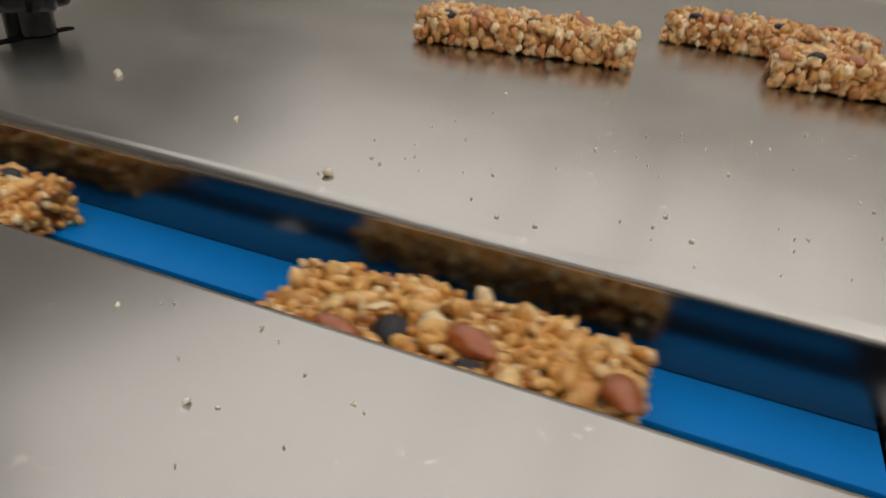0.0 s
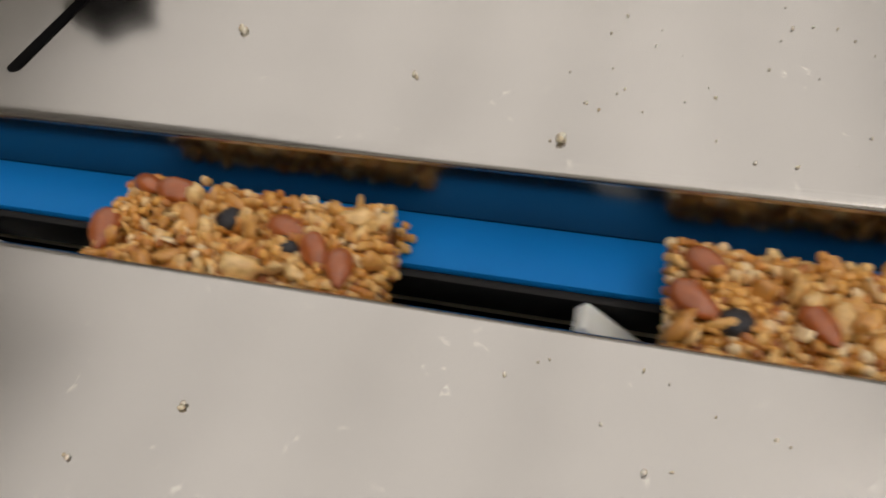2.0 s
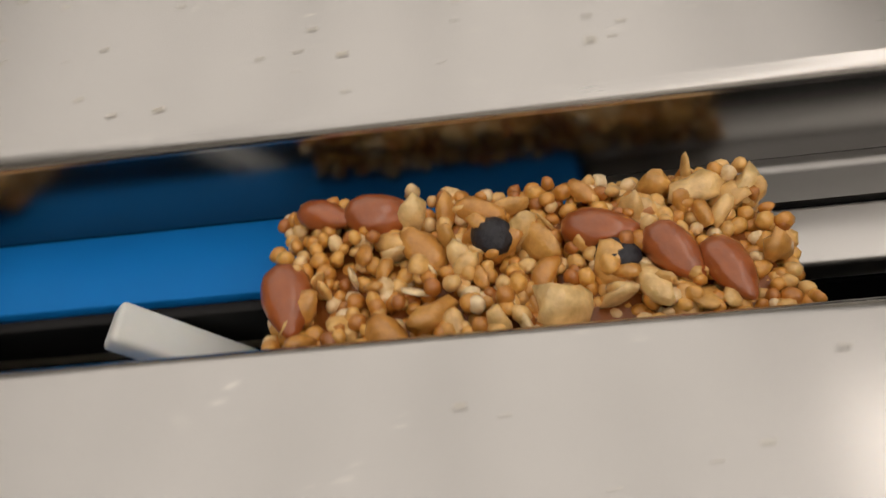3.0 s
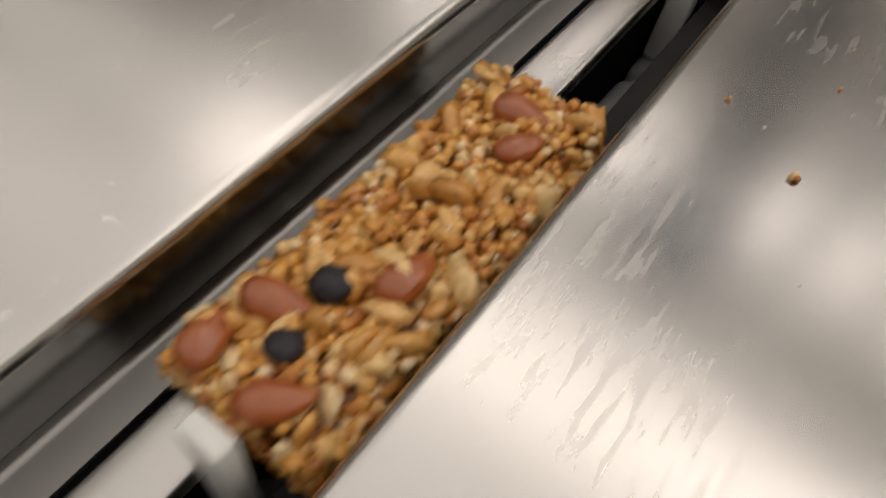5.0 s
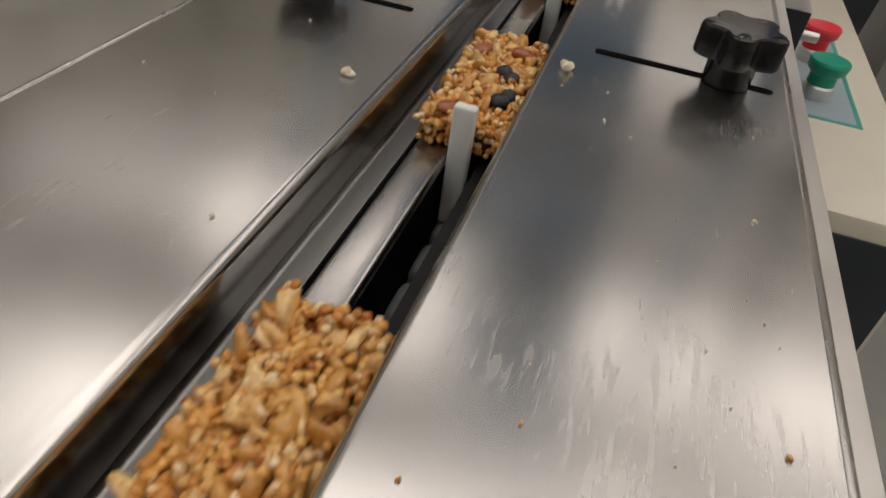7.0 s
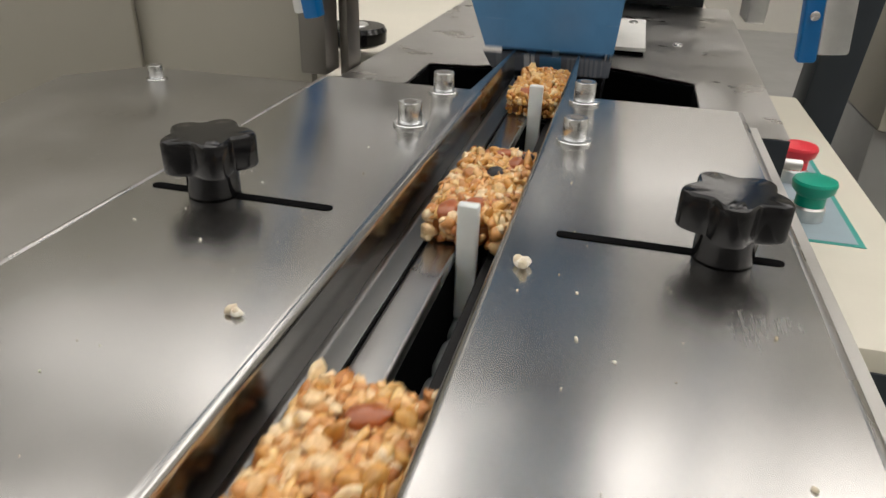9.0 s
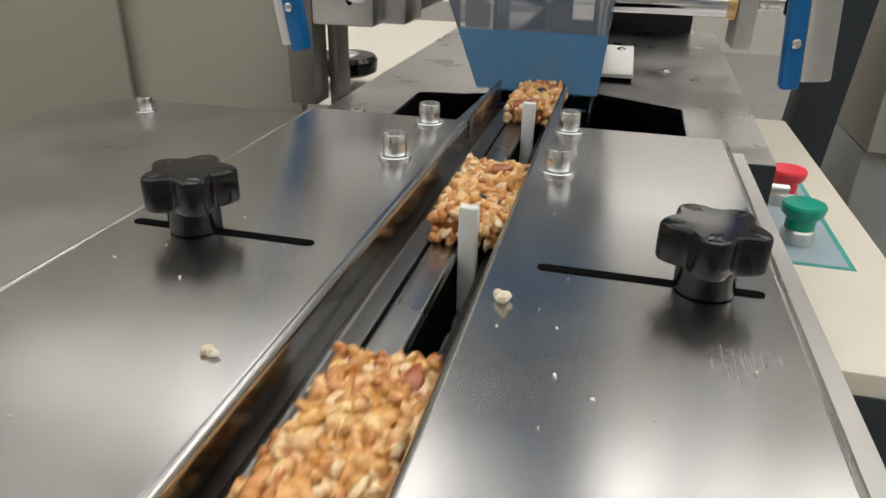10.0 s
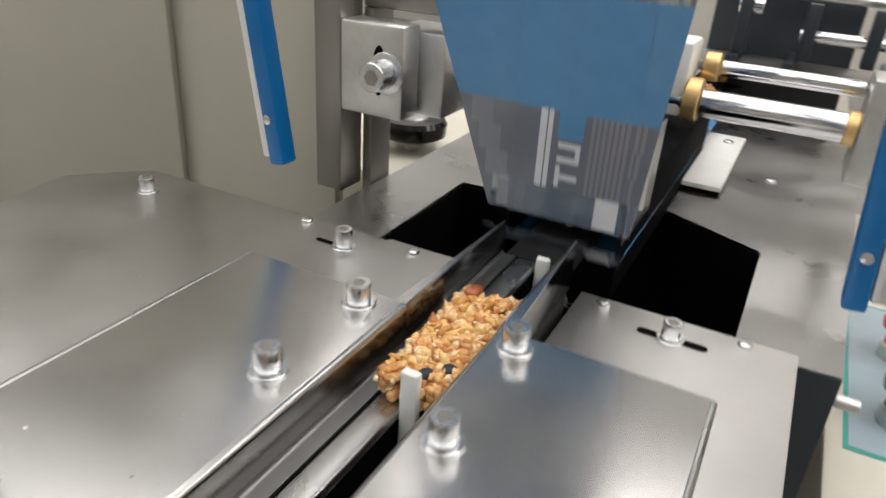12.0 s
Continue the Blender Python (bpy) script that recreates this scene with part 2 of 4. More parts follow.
# ---- the room ----
solid("floor", box(B(), -4.2, 4.2, -4.6, 6.4, -1.0, -0.92), M_floor, "grey painted factory floor", "floor", "structure")
solid("ceiling", box(B(), -4.2, 4.2, -4.6, 6.4, 2.2, 2.3), M_ceil, "white factory ceiling", "ceiling", "structure")
solid("wall_north", box(B(), -4.2, 4.2, 6.4, 6.5, -0.92, 2.2), M_wallp, "plain greyish beige wall", "wall", "structure")
solid("wall_south", box(B(), -4.2, 4.2, -4.7, -4.6, -0.92, 2.2), M_wallp, "plain greyish beige wall", "wall", "structure")
solid("wall_west", box(B(), -4.3, -4.2, -4.6, 6.4, -0.92, 2.2), M_wallp, "plain greyish beige wall", "wall", "structure")
solid("wall_east", box(B(), 4.2, 4.3, -4.6, 6.4, -0.92, 2.2), M_wallp, "plain greyish beige wall", "wall", "structure")

# Rows of long ceiling lights across the line.
LAMPS = [(-3.5 + 1.4 * i, ly, half) for ly, half, n in ((-3.1, 0.3, 2), (-2.42, 0.3, 3), (-1.76, 0.3, 6), (-1.1, 0.3, 6), (-0.44, 0.3, 6), (0.2, 0.3, 6), (0.85, 0.24, 6), (2.12, 0.27, 6), (3.5, 0.2, 2), (5.6, 0.27, 6)) for i in range(n) if (i, ly) != (0, 2.12)]
for lx, ly, half in LAMPS:
    lamp = thing("ceiling_light", "long white ceiling light with a glowing diffuser", "lamp", pose(lx, ly, 2.2), "ceiling lights")
    part("frame", box(B(), -0.695, 0.695, -half - 0.02, half + 0.02, -0.03, 0.0, 0.006), M_white, lamp)
    part("diffuser", box(B(), -0.69, 0.69, -half, half, -0.04, -0.0305, 0.004), M_soft if ly < 0.5 or lx < -1.5 else M_lamp, lamp, "glowing diffuser")


# ---- the machine's base and plates ----
base = thing("packing_machine", "cream painted steel base under the packing line", "machine")
part("cabinet", box(B(), -0.27, 0.155, -1.3, 0.3, -0.92, -0.12, 0.006), M_cream, base)
part("rear_cabinet", box(B(), -0.2, 0.185, 0.6, 1.1, -0.92, -0.075, 0.006), M_cream, base)

# Left: the guide plate folds down into the channel's far wall.
def bent_plate(side, x_out, y0, y1):
    """A sheet that runs from x_out to the channel and folds down by a small radius."""
    bm = B()
    r, w, th = 0.0034, 0.023, 0.0015
    prof = [(side * x_out, 0.0)]
    for i in range(7):
        a = math.pi / 2 * i / 6
        prof.append((side * (w + r - r * math.sin(a)), -r + r * math.cos(a)))
    prof.append((side * w, DEEP - 0.012))
    prof += [(side * (w + th), DEEP - 0.012), (side * (w + th), -r - 0.001), (side * (w + r), -th), (side * x_out, -th)]
    ends = []
    for y in (y0, y1):
        ends.append([bm.verts.new((x, y, z)) for x, z in prof])
    n = len(prof)
    for i in range(n):
        f = bm.faces.new((ends[0][i], ends[0][(i + 1) % n], ends[1][(i + 1) % n], ends[1][i]))
        # the fold's inner wall gets the steel with shade put into its colour
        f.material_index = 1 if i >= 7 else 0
    return bm


def slot_cut(bm, x0, x1, y, half):
    """A dark oblong slot pressed into a plate, drawn as a thin shape lying in it."""
    poly = []
    for cx, a0 in ((x1, -90), (x0, 90)):
        for i in range(9):
            a = radians(a0 + 180 * i / 8)
            poly.append((cx + half * math.cos(a), y + half * math.sin(a)))
    return prism(bm, poly, -0.0004, 0.0004)


left = thing("guide_plate_left", "brushed stainless guide plate folded down into the channel, dusted with crumbs", "guide plate")
part("sheet", bent_plate(-1, 0.121, -0.36, YL), [M_plate, M_wall_shade], left)
part("wide_sheet", bent_plate(-1, 0.55, YB, -0.36), [M_plate, M_wall_shade], left)
part("slot", slot_cut(B(), -0.114, -0.043, 0.0215, 0.0022), M_void, left, "narrow adjusting slot")
part("slot", slot_cut(B(), -0.115, -0.044, -0.798, 0.0026), M_void, left, "narrow adjusting slot")
right = thing("guide_plate_right", "brushed stainless guide plate with scratches and crumbs", "guide plate")
part("sheet", bent_plate(1, 0.1225, YB, 0.212), [M_plate, M_wall_shade], right)
part("slot", slot_cut(B(), 0.0435, 0.114, 0.0265, 0.0022), M_void, right, "narrow adjusting slot")
part("folded_edge", box(B(), 0.1205, 0.1245, YB, 0.212, -0.0485, 0.0002, 0.0016, 3), M_rail, right, "bright folded edge")
part("end_fold", box(B(), 0.0262, 0.1204, 0.2085, 0.212, -0.0485, -0.0002, 0.0012, 3), M_plate, right)
part("end_fold", box(B(), -0.1204, -0.0262, YL - 0.0035, YL, -0.0385, -0.0002, 0.0012, 3), M_plate, left)
part("edge_skirt", box(B(), -0.1245, -0.1212, -0.359, YL, -0.039, 0.0002, 0.0014, 3), M_rail, left, "bright folded edge")
wide = thing("side_table_left", "lower stainless side table with dull reflections", "side plate")
part("sheet", prism(B(), [(-0.1215, -0.355), (-0.1215, 0.19), (-0.0262, 0.19), (-0.0262, 0.3345), (-0.111, 0.3345), (-0.113, 0.33), (-0.345, 0.331), (-0.39, 0.28), (-0.372, 0.2), (-0.372, -0.355)], -0.043, -0.04, 0.0006), M_side, wide)
part("front_rim", box(B(), -0.372, -0.1216, -0.3585, -0.3555, -0.07, -0.0395, 0.0006), M_sheet, wide)
part("leg", box(B(), -0.36, -0.33, -0.33, -0.3, -0.92, -0.0432, 0.002), M_sheet, wide)
under = thing("side_plate_right", "stainless support plate under the guide plate", "side plate")
part("sheet", box(B(), 0.026, 0.161, YB, 0.357, -0.0525, -0.049, 0.0008), M_support, under)
part("side_skirt", box(B(), 0.1585, 0.161, YB, 0.357, -0.1, -0.0526, 0.0005), M_sheet, under)
for side, ys in ((-1, YL + 0.0005), (1, 0.2125)):
    guide = thing("channel_guide", "stainless channel guide reaching over the black opening", "guide rail")
    part("strip", box(B(), min(side * 0.0232, side * 0.0245), max(side * 0.0232, side * 0.0245), ys, YE, DEEP - 0.012, -0.0006, 0.0003), M_wall_shade, guide)
    part("lip", prism(B(), [(side * 0.0246, ys), (side * 0.0305, ys), (side * 0.0246, YE)][::side], -0.002, -0.0007), M_plate, guide)

# Channel bed.
rail = thing("channel_bed", "stainless channel bed with an open chain slot", "channel bed")
bm = B()
prof = [(-0.02292, DEEP + 0.0022)] + [(-0.0229 + 0.002 * (1 - math.cos(a)), DEEP + 0.0016 - 0.002 * math.sin(a)) for a in [math.pi / 2 * i / 8 for i in range(9)]] + [(-0.0138, DEEP - 0.0004), (-0.0138, DEEP - 0.003), (-0.02292, DEEP - 0.003)]
ends = [[bm.verts.new((x, y, z)) for x, z in prof] for y in (YJ, YE)]
for i in range(len(prof)):
    k = (i + 1) % len(prof)
    bm.faces.new((ends[0][i], ends[0][k], ends[1][k], ends[1][i]))
part("side_strip", bm, M_strip_shade, rail, "stainless strip that curves up into the wall")
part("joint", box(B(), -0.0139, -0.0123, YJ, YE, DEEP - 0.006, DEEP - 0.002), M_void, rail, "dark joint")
part("rail", box(B(), -0.0124, 0.0012, YJ, YE, DEEP - 0.006, DEEP, 0.0016, 4), M_rail, rail, "bright rounded rail")
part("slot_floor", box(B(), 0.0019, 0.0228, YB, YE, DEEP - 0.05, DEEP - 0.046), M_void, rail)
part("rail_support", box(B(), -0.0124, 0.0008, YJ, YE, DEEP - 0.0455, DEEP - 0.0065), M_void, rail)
# black block added on the right wall so that the chain slot looks unlit
part("slot_dark_block", box(B(), 0.0128, 0.0228, YJ, YE, DEEP - 0.045, DEEP - 0.003, 0.0008), M_rubber, rail)

belt = thing("infeed_belt", "blue plastic conveyor belt in two lanes beside a black slot", "conveyor belt")
part("lane", box(B(), -0.0229, -0.0038, -3.6, YJ - 0.002, DEEP - 0.003, DEEP, 0.0006), M_belt, belt)
part("lane", box(B(), 0.0125, 0.0229, -3.6, YJ - 0.002, DEEP - 0.003, DEEP, 0.0006), M_belt, belt)
part("slot_edge", box(B(), -0.0037, -0.0006, -3.6, YJ - 0.002, DEEP - 0.012, DEEP - 0.0015, 0.001), M_rubber, belt, "black slot edge")
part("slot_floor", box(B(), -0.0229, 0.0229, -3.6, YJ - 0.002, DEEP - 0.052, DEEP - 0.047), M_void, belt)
part("slot_edge", box(B(), 0.0106, 0.0124, -3.6, YJ - 0.002, DEEP - 0.012, DEEP - 0.0015, 0.0008), M_rubber, belt)
frm = thing("infeed_conveyor", "steel side frames and legs of the infeed conveyor", "conveyor")
for sx in (-1, 1):
    part("side_frame", box(B(), min(sx * 0.0235, sx * 0.04), max(sx * 0.0235, sx * 0.04), -3.6, YB - 0.002, -0.12, -0.008, 0.002), M_sheet, frm)
for ly in (-3.4, -2.4, -1.6):
    part("leg", box(B(), -0.03, 0.03, ly - 0.02, ly + 0.02, -0.92, -0.0775, 0.003), M_sheet, frm)

# Rear table with its black opening.
table = thing("rear_table", "stainless table with a wide black opening under the film former", "table")
bm = B()
outer = [(-0.204, 0.336), (0.187, 0.36), (0.207, 1.05), (-0.206, 1.05)]
hole = [(-0.137, 0.339), (0.125, 0.3585), (0.126, 0.518), (0.037, 0.562), (0.0, 0.565), (-0.09, 0.515), (-0.139, 0.508)]
for z in (-0.057, -0.06):
    ov = [bm.verts.new((*p, z)) for p in outer]
    hv = [bm.verts.new((*p, z)) for p in hole]
    for q in ((ov[0], ov[1], hv[1], hv[0]), (ov[1], ov[2], hv[2], hv[1]), (ov[2], hv[3], hv[2]), (ov[2], hv[4], hv[3]), (ov[2], ov[3], hv[5], hv[4]), (ov[3], hv[6], hv[5]), (ov[3], ov[0], hv[0], hv[6])):
        bm.faces.new(q)
part("sheet", bm, M_sheet, table, smooth=False)
# floor and sides of the well are coloured black for the darkness down there
part("well", prism(B(), [(x * 1.03, y) for x, y in hole], -0.3, -0.29), M_void, table, "well coloured black for its unlit depth")
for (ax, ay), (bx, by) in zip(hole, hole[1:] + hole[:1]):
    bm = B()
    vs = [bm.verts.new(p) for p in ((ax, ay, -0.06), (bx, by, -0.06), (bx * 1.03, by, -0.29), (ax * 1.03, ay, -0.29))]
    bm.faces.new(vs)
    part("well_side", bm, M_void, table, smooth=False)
part("front_skirt", box(B(), 0.1615, 0.1865, 0.3575, 0.3595, -0.16, -0.0575), M_slate, table, "dark end of the frame")
bed = thing("tube_bed", "black plastic bed that carries the wrapped bars", "bed")
part("bed", box(B(), -0.021, 0.021, 0.3305, 2.6, DEEP - 0.008, DEEP, 0.001), M_rubber, bed)
part("support", box(B(), -0.01, 0.01, 0.75, 2.5, -0.92, DEEP - 0.0085), M_slate, bed)


# ---- bolts and knobs ----
def bolt(name, label, at, r=0.006, h=0.0122, washer=0.0086, mats=M_bolt):
    t = thing(name, label, "bolt", at, "socket head bolts")
    part("washer", lathe(B(), [(washer, 0.0), (washer, 0.0012), (washer * 0.96, 0.0016)], 28), mats, t)
    bm = lathe(B(), [(r * 0.96, 0.0017), (r, 0.0023), (r, h - 0.0008), (r * 0.93, h), (r * 0.62, h)], 28)
    part("head", bm, mats, t)
    hexa = [(r * 0.56 * math.cos(a), r * 0.56 * math.sin(a)) for a in [math.pi / 3 * i for i in range(6)]]
    part("hex_socket", prism(B(), hexa, h - 0.001, h + 0.0002), M_post, t, "dull hex socket")
    return t


BOLT = "bright zinc socket head bolt with a washer"
first = bolt("socket_bolt", BOLT, pose(-0.0435, 0.128, 0))
for x, y, z, rz in ((-0.043, 0.193, 0, 20), (0.0382, 0.1292, 0, 40), (0.0373, 0.2, 0, 10), (0.09, 0.331, -0.049, 30), (-0.3115, 0.295, -0.04, 15)):
    copy_thing(first, pose(x, y, z, 0, 0, rz))
bolt("socket_bolt", "zinc socket head bolt beside a slot in the side table", pose(-0.1305, 0.304, -0.04), h=0.0145)
low = thing("button_screw", "small low steel button screw in the plate", "screw", pose(-0.087, 0.325, -0.04), "button screws")
part("head", lathe(B(), [(0.0048, 0.0), (0.0047, 0.0008), (0.0036, 0.0022), (0.0016, 0.0026)], 20), M_bolt, low)
for x, y, z in ((-0.178, 0.324, -0.04), (0.043, 0.3495, -0.049), (0.131, 0.3495, -0.049)):
    copy_thing(low, pose(x, y, z))
slots = thing("bolt_slot", "short dark slots beside the clamping bolts", "slot")
part("slot", slot_cut(B(), 0.073, 0.109, 0.331, 0.0032), M_void, slots, at=pose(0, 0, -0.0489))
part("slot", slot_cut(B(), -0.152, -0.1245, 0.304, 0.002), M_void, slots, at=pose(0, 0, -0.0399))


def star_knob(label, at):
    k = thing("star_knob", label, "knob", at, "star knobs")
    bm = B()
    n, seg = 5, 90
    rows = []
    for z, s in ((0.0108, 0.9), (0.0114, 0.97), (0.0124, 1.0), (0.0226, 1.0), (0.0237, 0.975), (0.0243, 0.92), (0.0244, 0.5)):
        ring = []
        for i in range(seg):
            a = 2 * math.pi * i / seg
            c = (0.5 + 0.5 * math.cos(n * a)) ** 0.85
            r = (0.0126 + 0.005 * c) * s
            ring.append(bm.verts.new((r * math.cos(a), r * math.sin(a), z)))
        rows.append(ring)
    for a, b in zip(rows, rows[1:]):
        for i in range(seg):
            bm.faces.new((a[i], a[(i + 1) % seg], b[(i + 1) % seg], b[i]))
    bm.faces.new(rows[0][::-1])
    bm.faces.new(rows[-1])
    part("grip", bm, M_black, k)
    part("hub", lathe(B(), [(0.0098, 0.0006), (0.0098, 0.001), (0.0098, 0.0085), (0.0104, 0.0115)], 36), M_black, k)
    return k


KNOB = "glossy black plastic five-lobed clamping knob"
knob = star_knob(KNOB, pose(-0.0895, 0.022, 0, 0, 0, 20))
copy_thing(knob, pose(0.0965, 0.0255, 0, 0, 0, 48))
copy_thing(knob, pose(-0.1, -0.802, 0, 0, 0, 10))

# ---- things behind the plates ----
panel = thing("machine_cabinet", "beige sheet metal cabinet wall beside the packing line", "cabinet")
part("front_panel", box(B(), -0.455, -0.248, 0.4555, 0.47, -0.6, 0.4, 0.003), M_panel, panel)
bm = B()
box(bm, -0.0, 1.1, -0.008, 0.008, -0.6, 0.4, 0.003)
part("side_panel", bm, M_panel, panel, at=pose(-0.442, 0.452, 0, 0, 0, 205))
post = thing("former_post", "grey metal post that carries the roller bracket", "post")
part("column", box(B(), -0.243, -0.216, 0.42, 0.452, -0.0569, 0.5, 0.002), M_post, post)
part("side_wall", box(B(), -0.2155, -0.2065, 0.4525, 0.485, -0.3, 0.0975, 0.001), M_post, post, "dull grey side wall along the table")
part("cross_bar", box(B(), -0.2155, -0.11, 0.452, 0.48, 0.098, 0.122, 0.002), M_post, post, "dull grey cross bar")
part("bracket", box(B(), -0.2155, -0.156, 0.418, 0.445, 0.018, 0.092, 0.003), M_alu, post, "machined aluminium bracket")
part("bracket_cheek", box(B(), -0.19, -0.134, 0.4455, 0.5, 0.018, 0.086, 0.003), M_alu, post)
part("roller_arm", box(B(), -0.17, -0.136, 0.5005, 0.62, 0.024, 0.07, 0.003), M_alu, post)
part("slot", prism(B(), [(-0.178 + 0.006 * math.cos(a), 0.02 * math.sin(a)) for a in [math.pi * i / 8 for i in range(16)]], 0, 0.0006), M_void, post, at=pose(0, 0.4178, 0.056, 90))
bolt("bracket_bolt", "large bright socket head bolt on the bracket", pose(-0.171, 0.4172, 0.055, 90), 0.0115, 0.021, 0.0165)
wheel = thing("hand_wheel", "flat black plastic hand knob on a steel spindle", "knob", pose(-0.28, 0.655, -0.0919))
part("spindle", lathe(B(), [(0.008, 0.0), (0.008, 0.016)], 20), M_alu, wheel)
part("grip", lathe(B(), [(0.034, 0.0161), (0.041, 0.02), (0.042, 0.034), (0.0385, 0.0395), (0.029, 0.04)], 40), M_black, wheel)
part("cap", lathe(B(), [(0.019, 0.0401), (0.018, 0.042), (0.013, 0.0422)], 28), M_alu, wheel, "bright cap")

along_x = Matrix.Rotation(radians(90), 4, "Y")


def rod(name, label, x0, x1, y, z, r, material, parent, seg=28):
    bm = lathe(B(), [(r * 0.94, 0.0), (r, 0.0008), (r, x1 - x0 - 0.0008), (r * 0.94, x1 - x0)], seg, Matrix.Translation((x0, y, z)) @ along_x)
    return part(name, bm, material, parent, label)


rollers = thing("film_rollers", "pair of polished film rollers between aluminium end blocks", "rollers")
rod("roller", "polished chrome roller", 0.045, 0.169, 0.6, 0.034, 0.0125, M_chrome, rollers)
rod("roller", "polished chrome roller", 0.052, 0.167, 0.625, 0.062, 0.007, M_chrome, rollers)
rod("roller", "polished chrome roller", -0.2, 0.03, 0.6, 0.034, 0.0105, M_chrome, rollers)
rod("collar", "yellow brass collar", 0.031, 0.044, 0.6, 0.036, 0.019, M_brass, rollers)
rod("collar", "yellow brass collar", 0.038, 0.051, 0.625, 0.062, 0.013, M_brass, rollers)
rod("collar", "yellow brass collar", -0.105, -0.092, 0.6, 0.034, 0.019, M_brass, rollers)
rod("collar", "yellow brass collar", 0.16, 0.1692, 0.6, 0.034, 0.0145, M_brass, rollers)
part("guide_cheek", box(B(), 0.012, 0.0305, 0.59, 0.64, 0.02, 0.085, 0.004), M_white, rollers, "white plastic cheek")
part("end_block", box(B(), 0.1695, 0.188, 0.585, 0.64, -0.008, 0.077, 0.002), M_alu, rollers)
rod("shaft", "", 0.1885, 0.215, 0.6, 0.038, 0.008, M_chrome, rollers)
rod("clamp_ring", "", 0.2155, 0.226, 0.6, 0.038, 0.012, M_black, rollers)

block = thing("white_guide_block", "flat white plastic guide block with a dark underside", "block")
part("top", box(B(), 0.0315, 0.078, 0.622, 0.822, -0.0515, -0.047, 0.0008), M_white, block)
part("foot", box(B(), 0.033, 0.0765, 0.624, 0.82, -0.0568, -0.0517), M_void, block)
scr = thing("table_screw", "small screw in the stainless table", "screw", pose(0.117, 0.71, -0.057), "button screws")
part("head", lathe(B(), [(0.006, 0.0), (0.0055, 0.0015), (0.003, 0.0025)], 20), M_bolt, scr)
copy_thing(scr, pose(0.062, 0.79, -0.0468))

rear = thing("rear_machine", "dark open machine part behind the rollers with small metal fittings", "machine")
part("housing", box(B(), -0.02, 0.17, 1.06, 1.4, -0.9, 0.14, 0.004), M_slate, rear)
part("top_bar", box(B(), -0.05, 0.3, 1.04, 1.059, 0.13, 0.17, 0.003), M_alu, rear)
part("shelf", box(B(), -0.06, 0.3, 0.95, 1.0595, 0.0, 0.012, 0.002), M_post, rear, "dull metal shelf")
for x in (0.02, 0.09, 0.205):
    part("slide_rail", box(B(), x, x + 0.014, 0.95, 1.0595, 0.0122, 0.024, 0.001), M_slate, rear)
for x0, x1, y, z, rr, material in ((0.0, 0.26, 1.03, 0.1, 0.006, M_alu), (0.1, 0.2, 0.99, 0.055, 0.008, M_chrome), (0.02, 0.05, 0.985, 0.085, 0.011, M_chrome), (0.21, 0.25, 0.985, 0.085, 0.009, M_alu)):
    rod("fitting", "", x0, x1, y, z, rr, material, rear, 18)
for x, y, z in ((0.03, 0.985, 0.0245), (0.225, 0.985, 0.0245), (0.11, 0.99, 0.0245), (0.185, 0.99, 0.0245)):
    part("clamp", box(B(), x - 0.008, x + 0.008, y - 0.012, y + 0.012, z, z + 0.07, 0.002), M_slate, rear)
part("deck", box(B(), -0.21, 0.2, 1.055, 1.5, -0.9, -0.09, 0.004), M_cream, rear)
cream = thing("cream_housing", "cream painted housing behind the rollers", "housing")
part("body", box(B(), -0.62, -0.2085, 0.56, 1.3, -0.92, -0.092, 0.008), M_cream, cream)

# Guard door edges left and right of the film former.
for gx, gy, gz, lean, lab in ((-0.168, 0.287, 0.02, -0.16, "blue edged hanging guard door frame"), (0.166, 0.32, 0.01, -0.09, "blue edged hanging guard door frame")):
    door = thing("guard_door", lab, "guard door", pose(gx, gy, gz, 0, math.degrees(math.atan(lean)), 0), "guard doors")
    part("blue_edge", box(B(), 0.0, 0.0115, -0.012, 0.002, 0.0, 0.75, 0.002), M_blue, door, "blue plastic edge strip")
    part("frame_profile", box(B(), (-0.0085 if gx < 0 else 0.0117), (-0.0002 if gx < 0 else 0.031), -0.008, 0.012, 0.004, 0.75, 0.002), M_alu if gx > 0 else M_white, door, "pale metal profile")
    for h in (0.03, 0.2):
        part("screw", lathe(B(), [(0.003, 0.0), (0.003, 0.002), (0.0018, 0.0026)], 14), M_bolt, door, at=pose(0.0058, -0.012, h, 90))

ctrl = thing("control_box", "cream control box with a red and a green push button", "control box", pose(0.001, -0.015, 0.0))
part("body", box(B(), 0.211, 0.355, 0.328, 1.12, -0.62, -0.2, 0.006), M_cream, ctrl)
part("front", box(B(), 0.212, 0.348, 0.3245, 0.3275, -0.6, -0.22, 0.001), M_slate, ctrl, "dark front face")
part("label_edge", box(B(), 0.226, 0.314, 0.515, 0.8, -0.1999, -0.1994), M_teal, ctrl, "teal edged label")
part("label", box(B(), 0.23, 0.308, 0.52, 0.795, -0.1993, -0.1989), M_label, ctrl)
for bx, by, material, lab in ((0.272, 0.692, M_red, "red mushroom push button"), (0.268, 0.575, M_green, "green mushroom push button")):
    part("button_collar", lathe(B(), [(0.017, -0.1988), (0.017, -0.185), (0.0155, -0.183)], 28), M_alu, ctrl, at=pose(bx, by, 0))
    part("push_button", lathe(B(), [(0.015, -0.1829), (0.015, -0.172), (0.021, -0.166), (0.0225, -0.158), (0.021, -0.155), (0.012, -0.154)], 36), material, ctrl, lab, at=pose(bx, by, 0))
stem = thing("stop_pin", "small bright steel pin on the plate's edge", "pin")
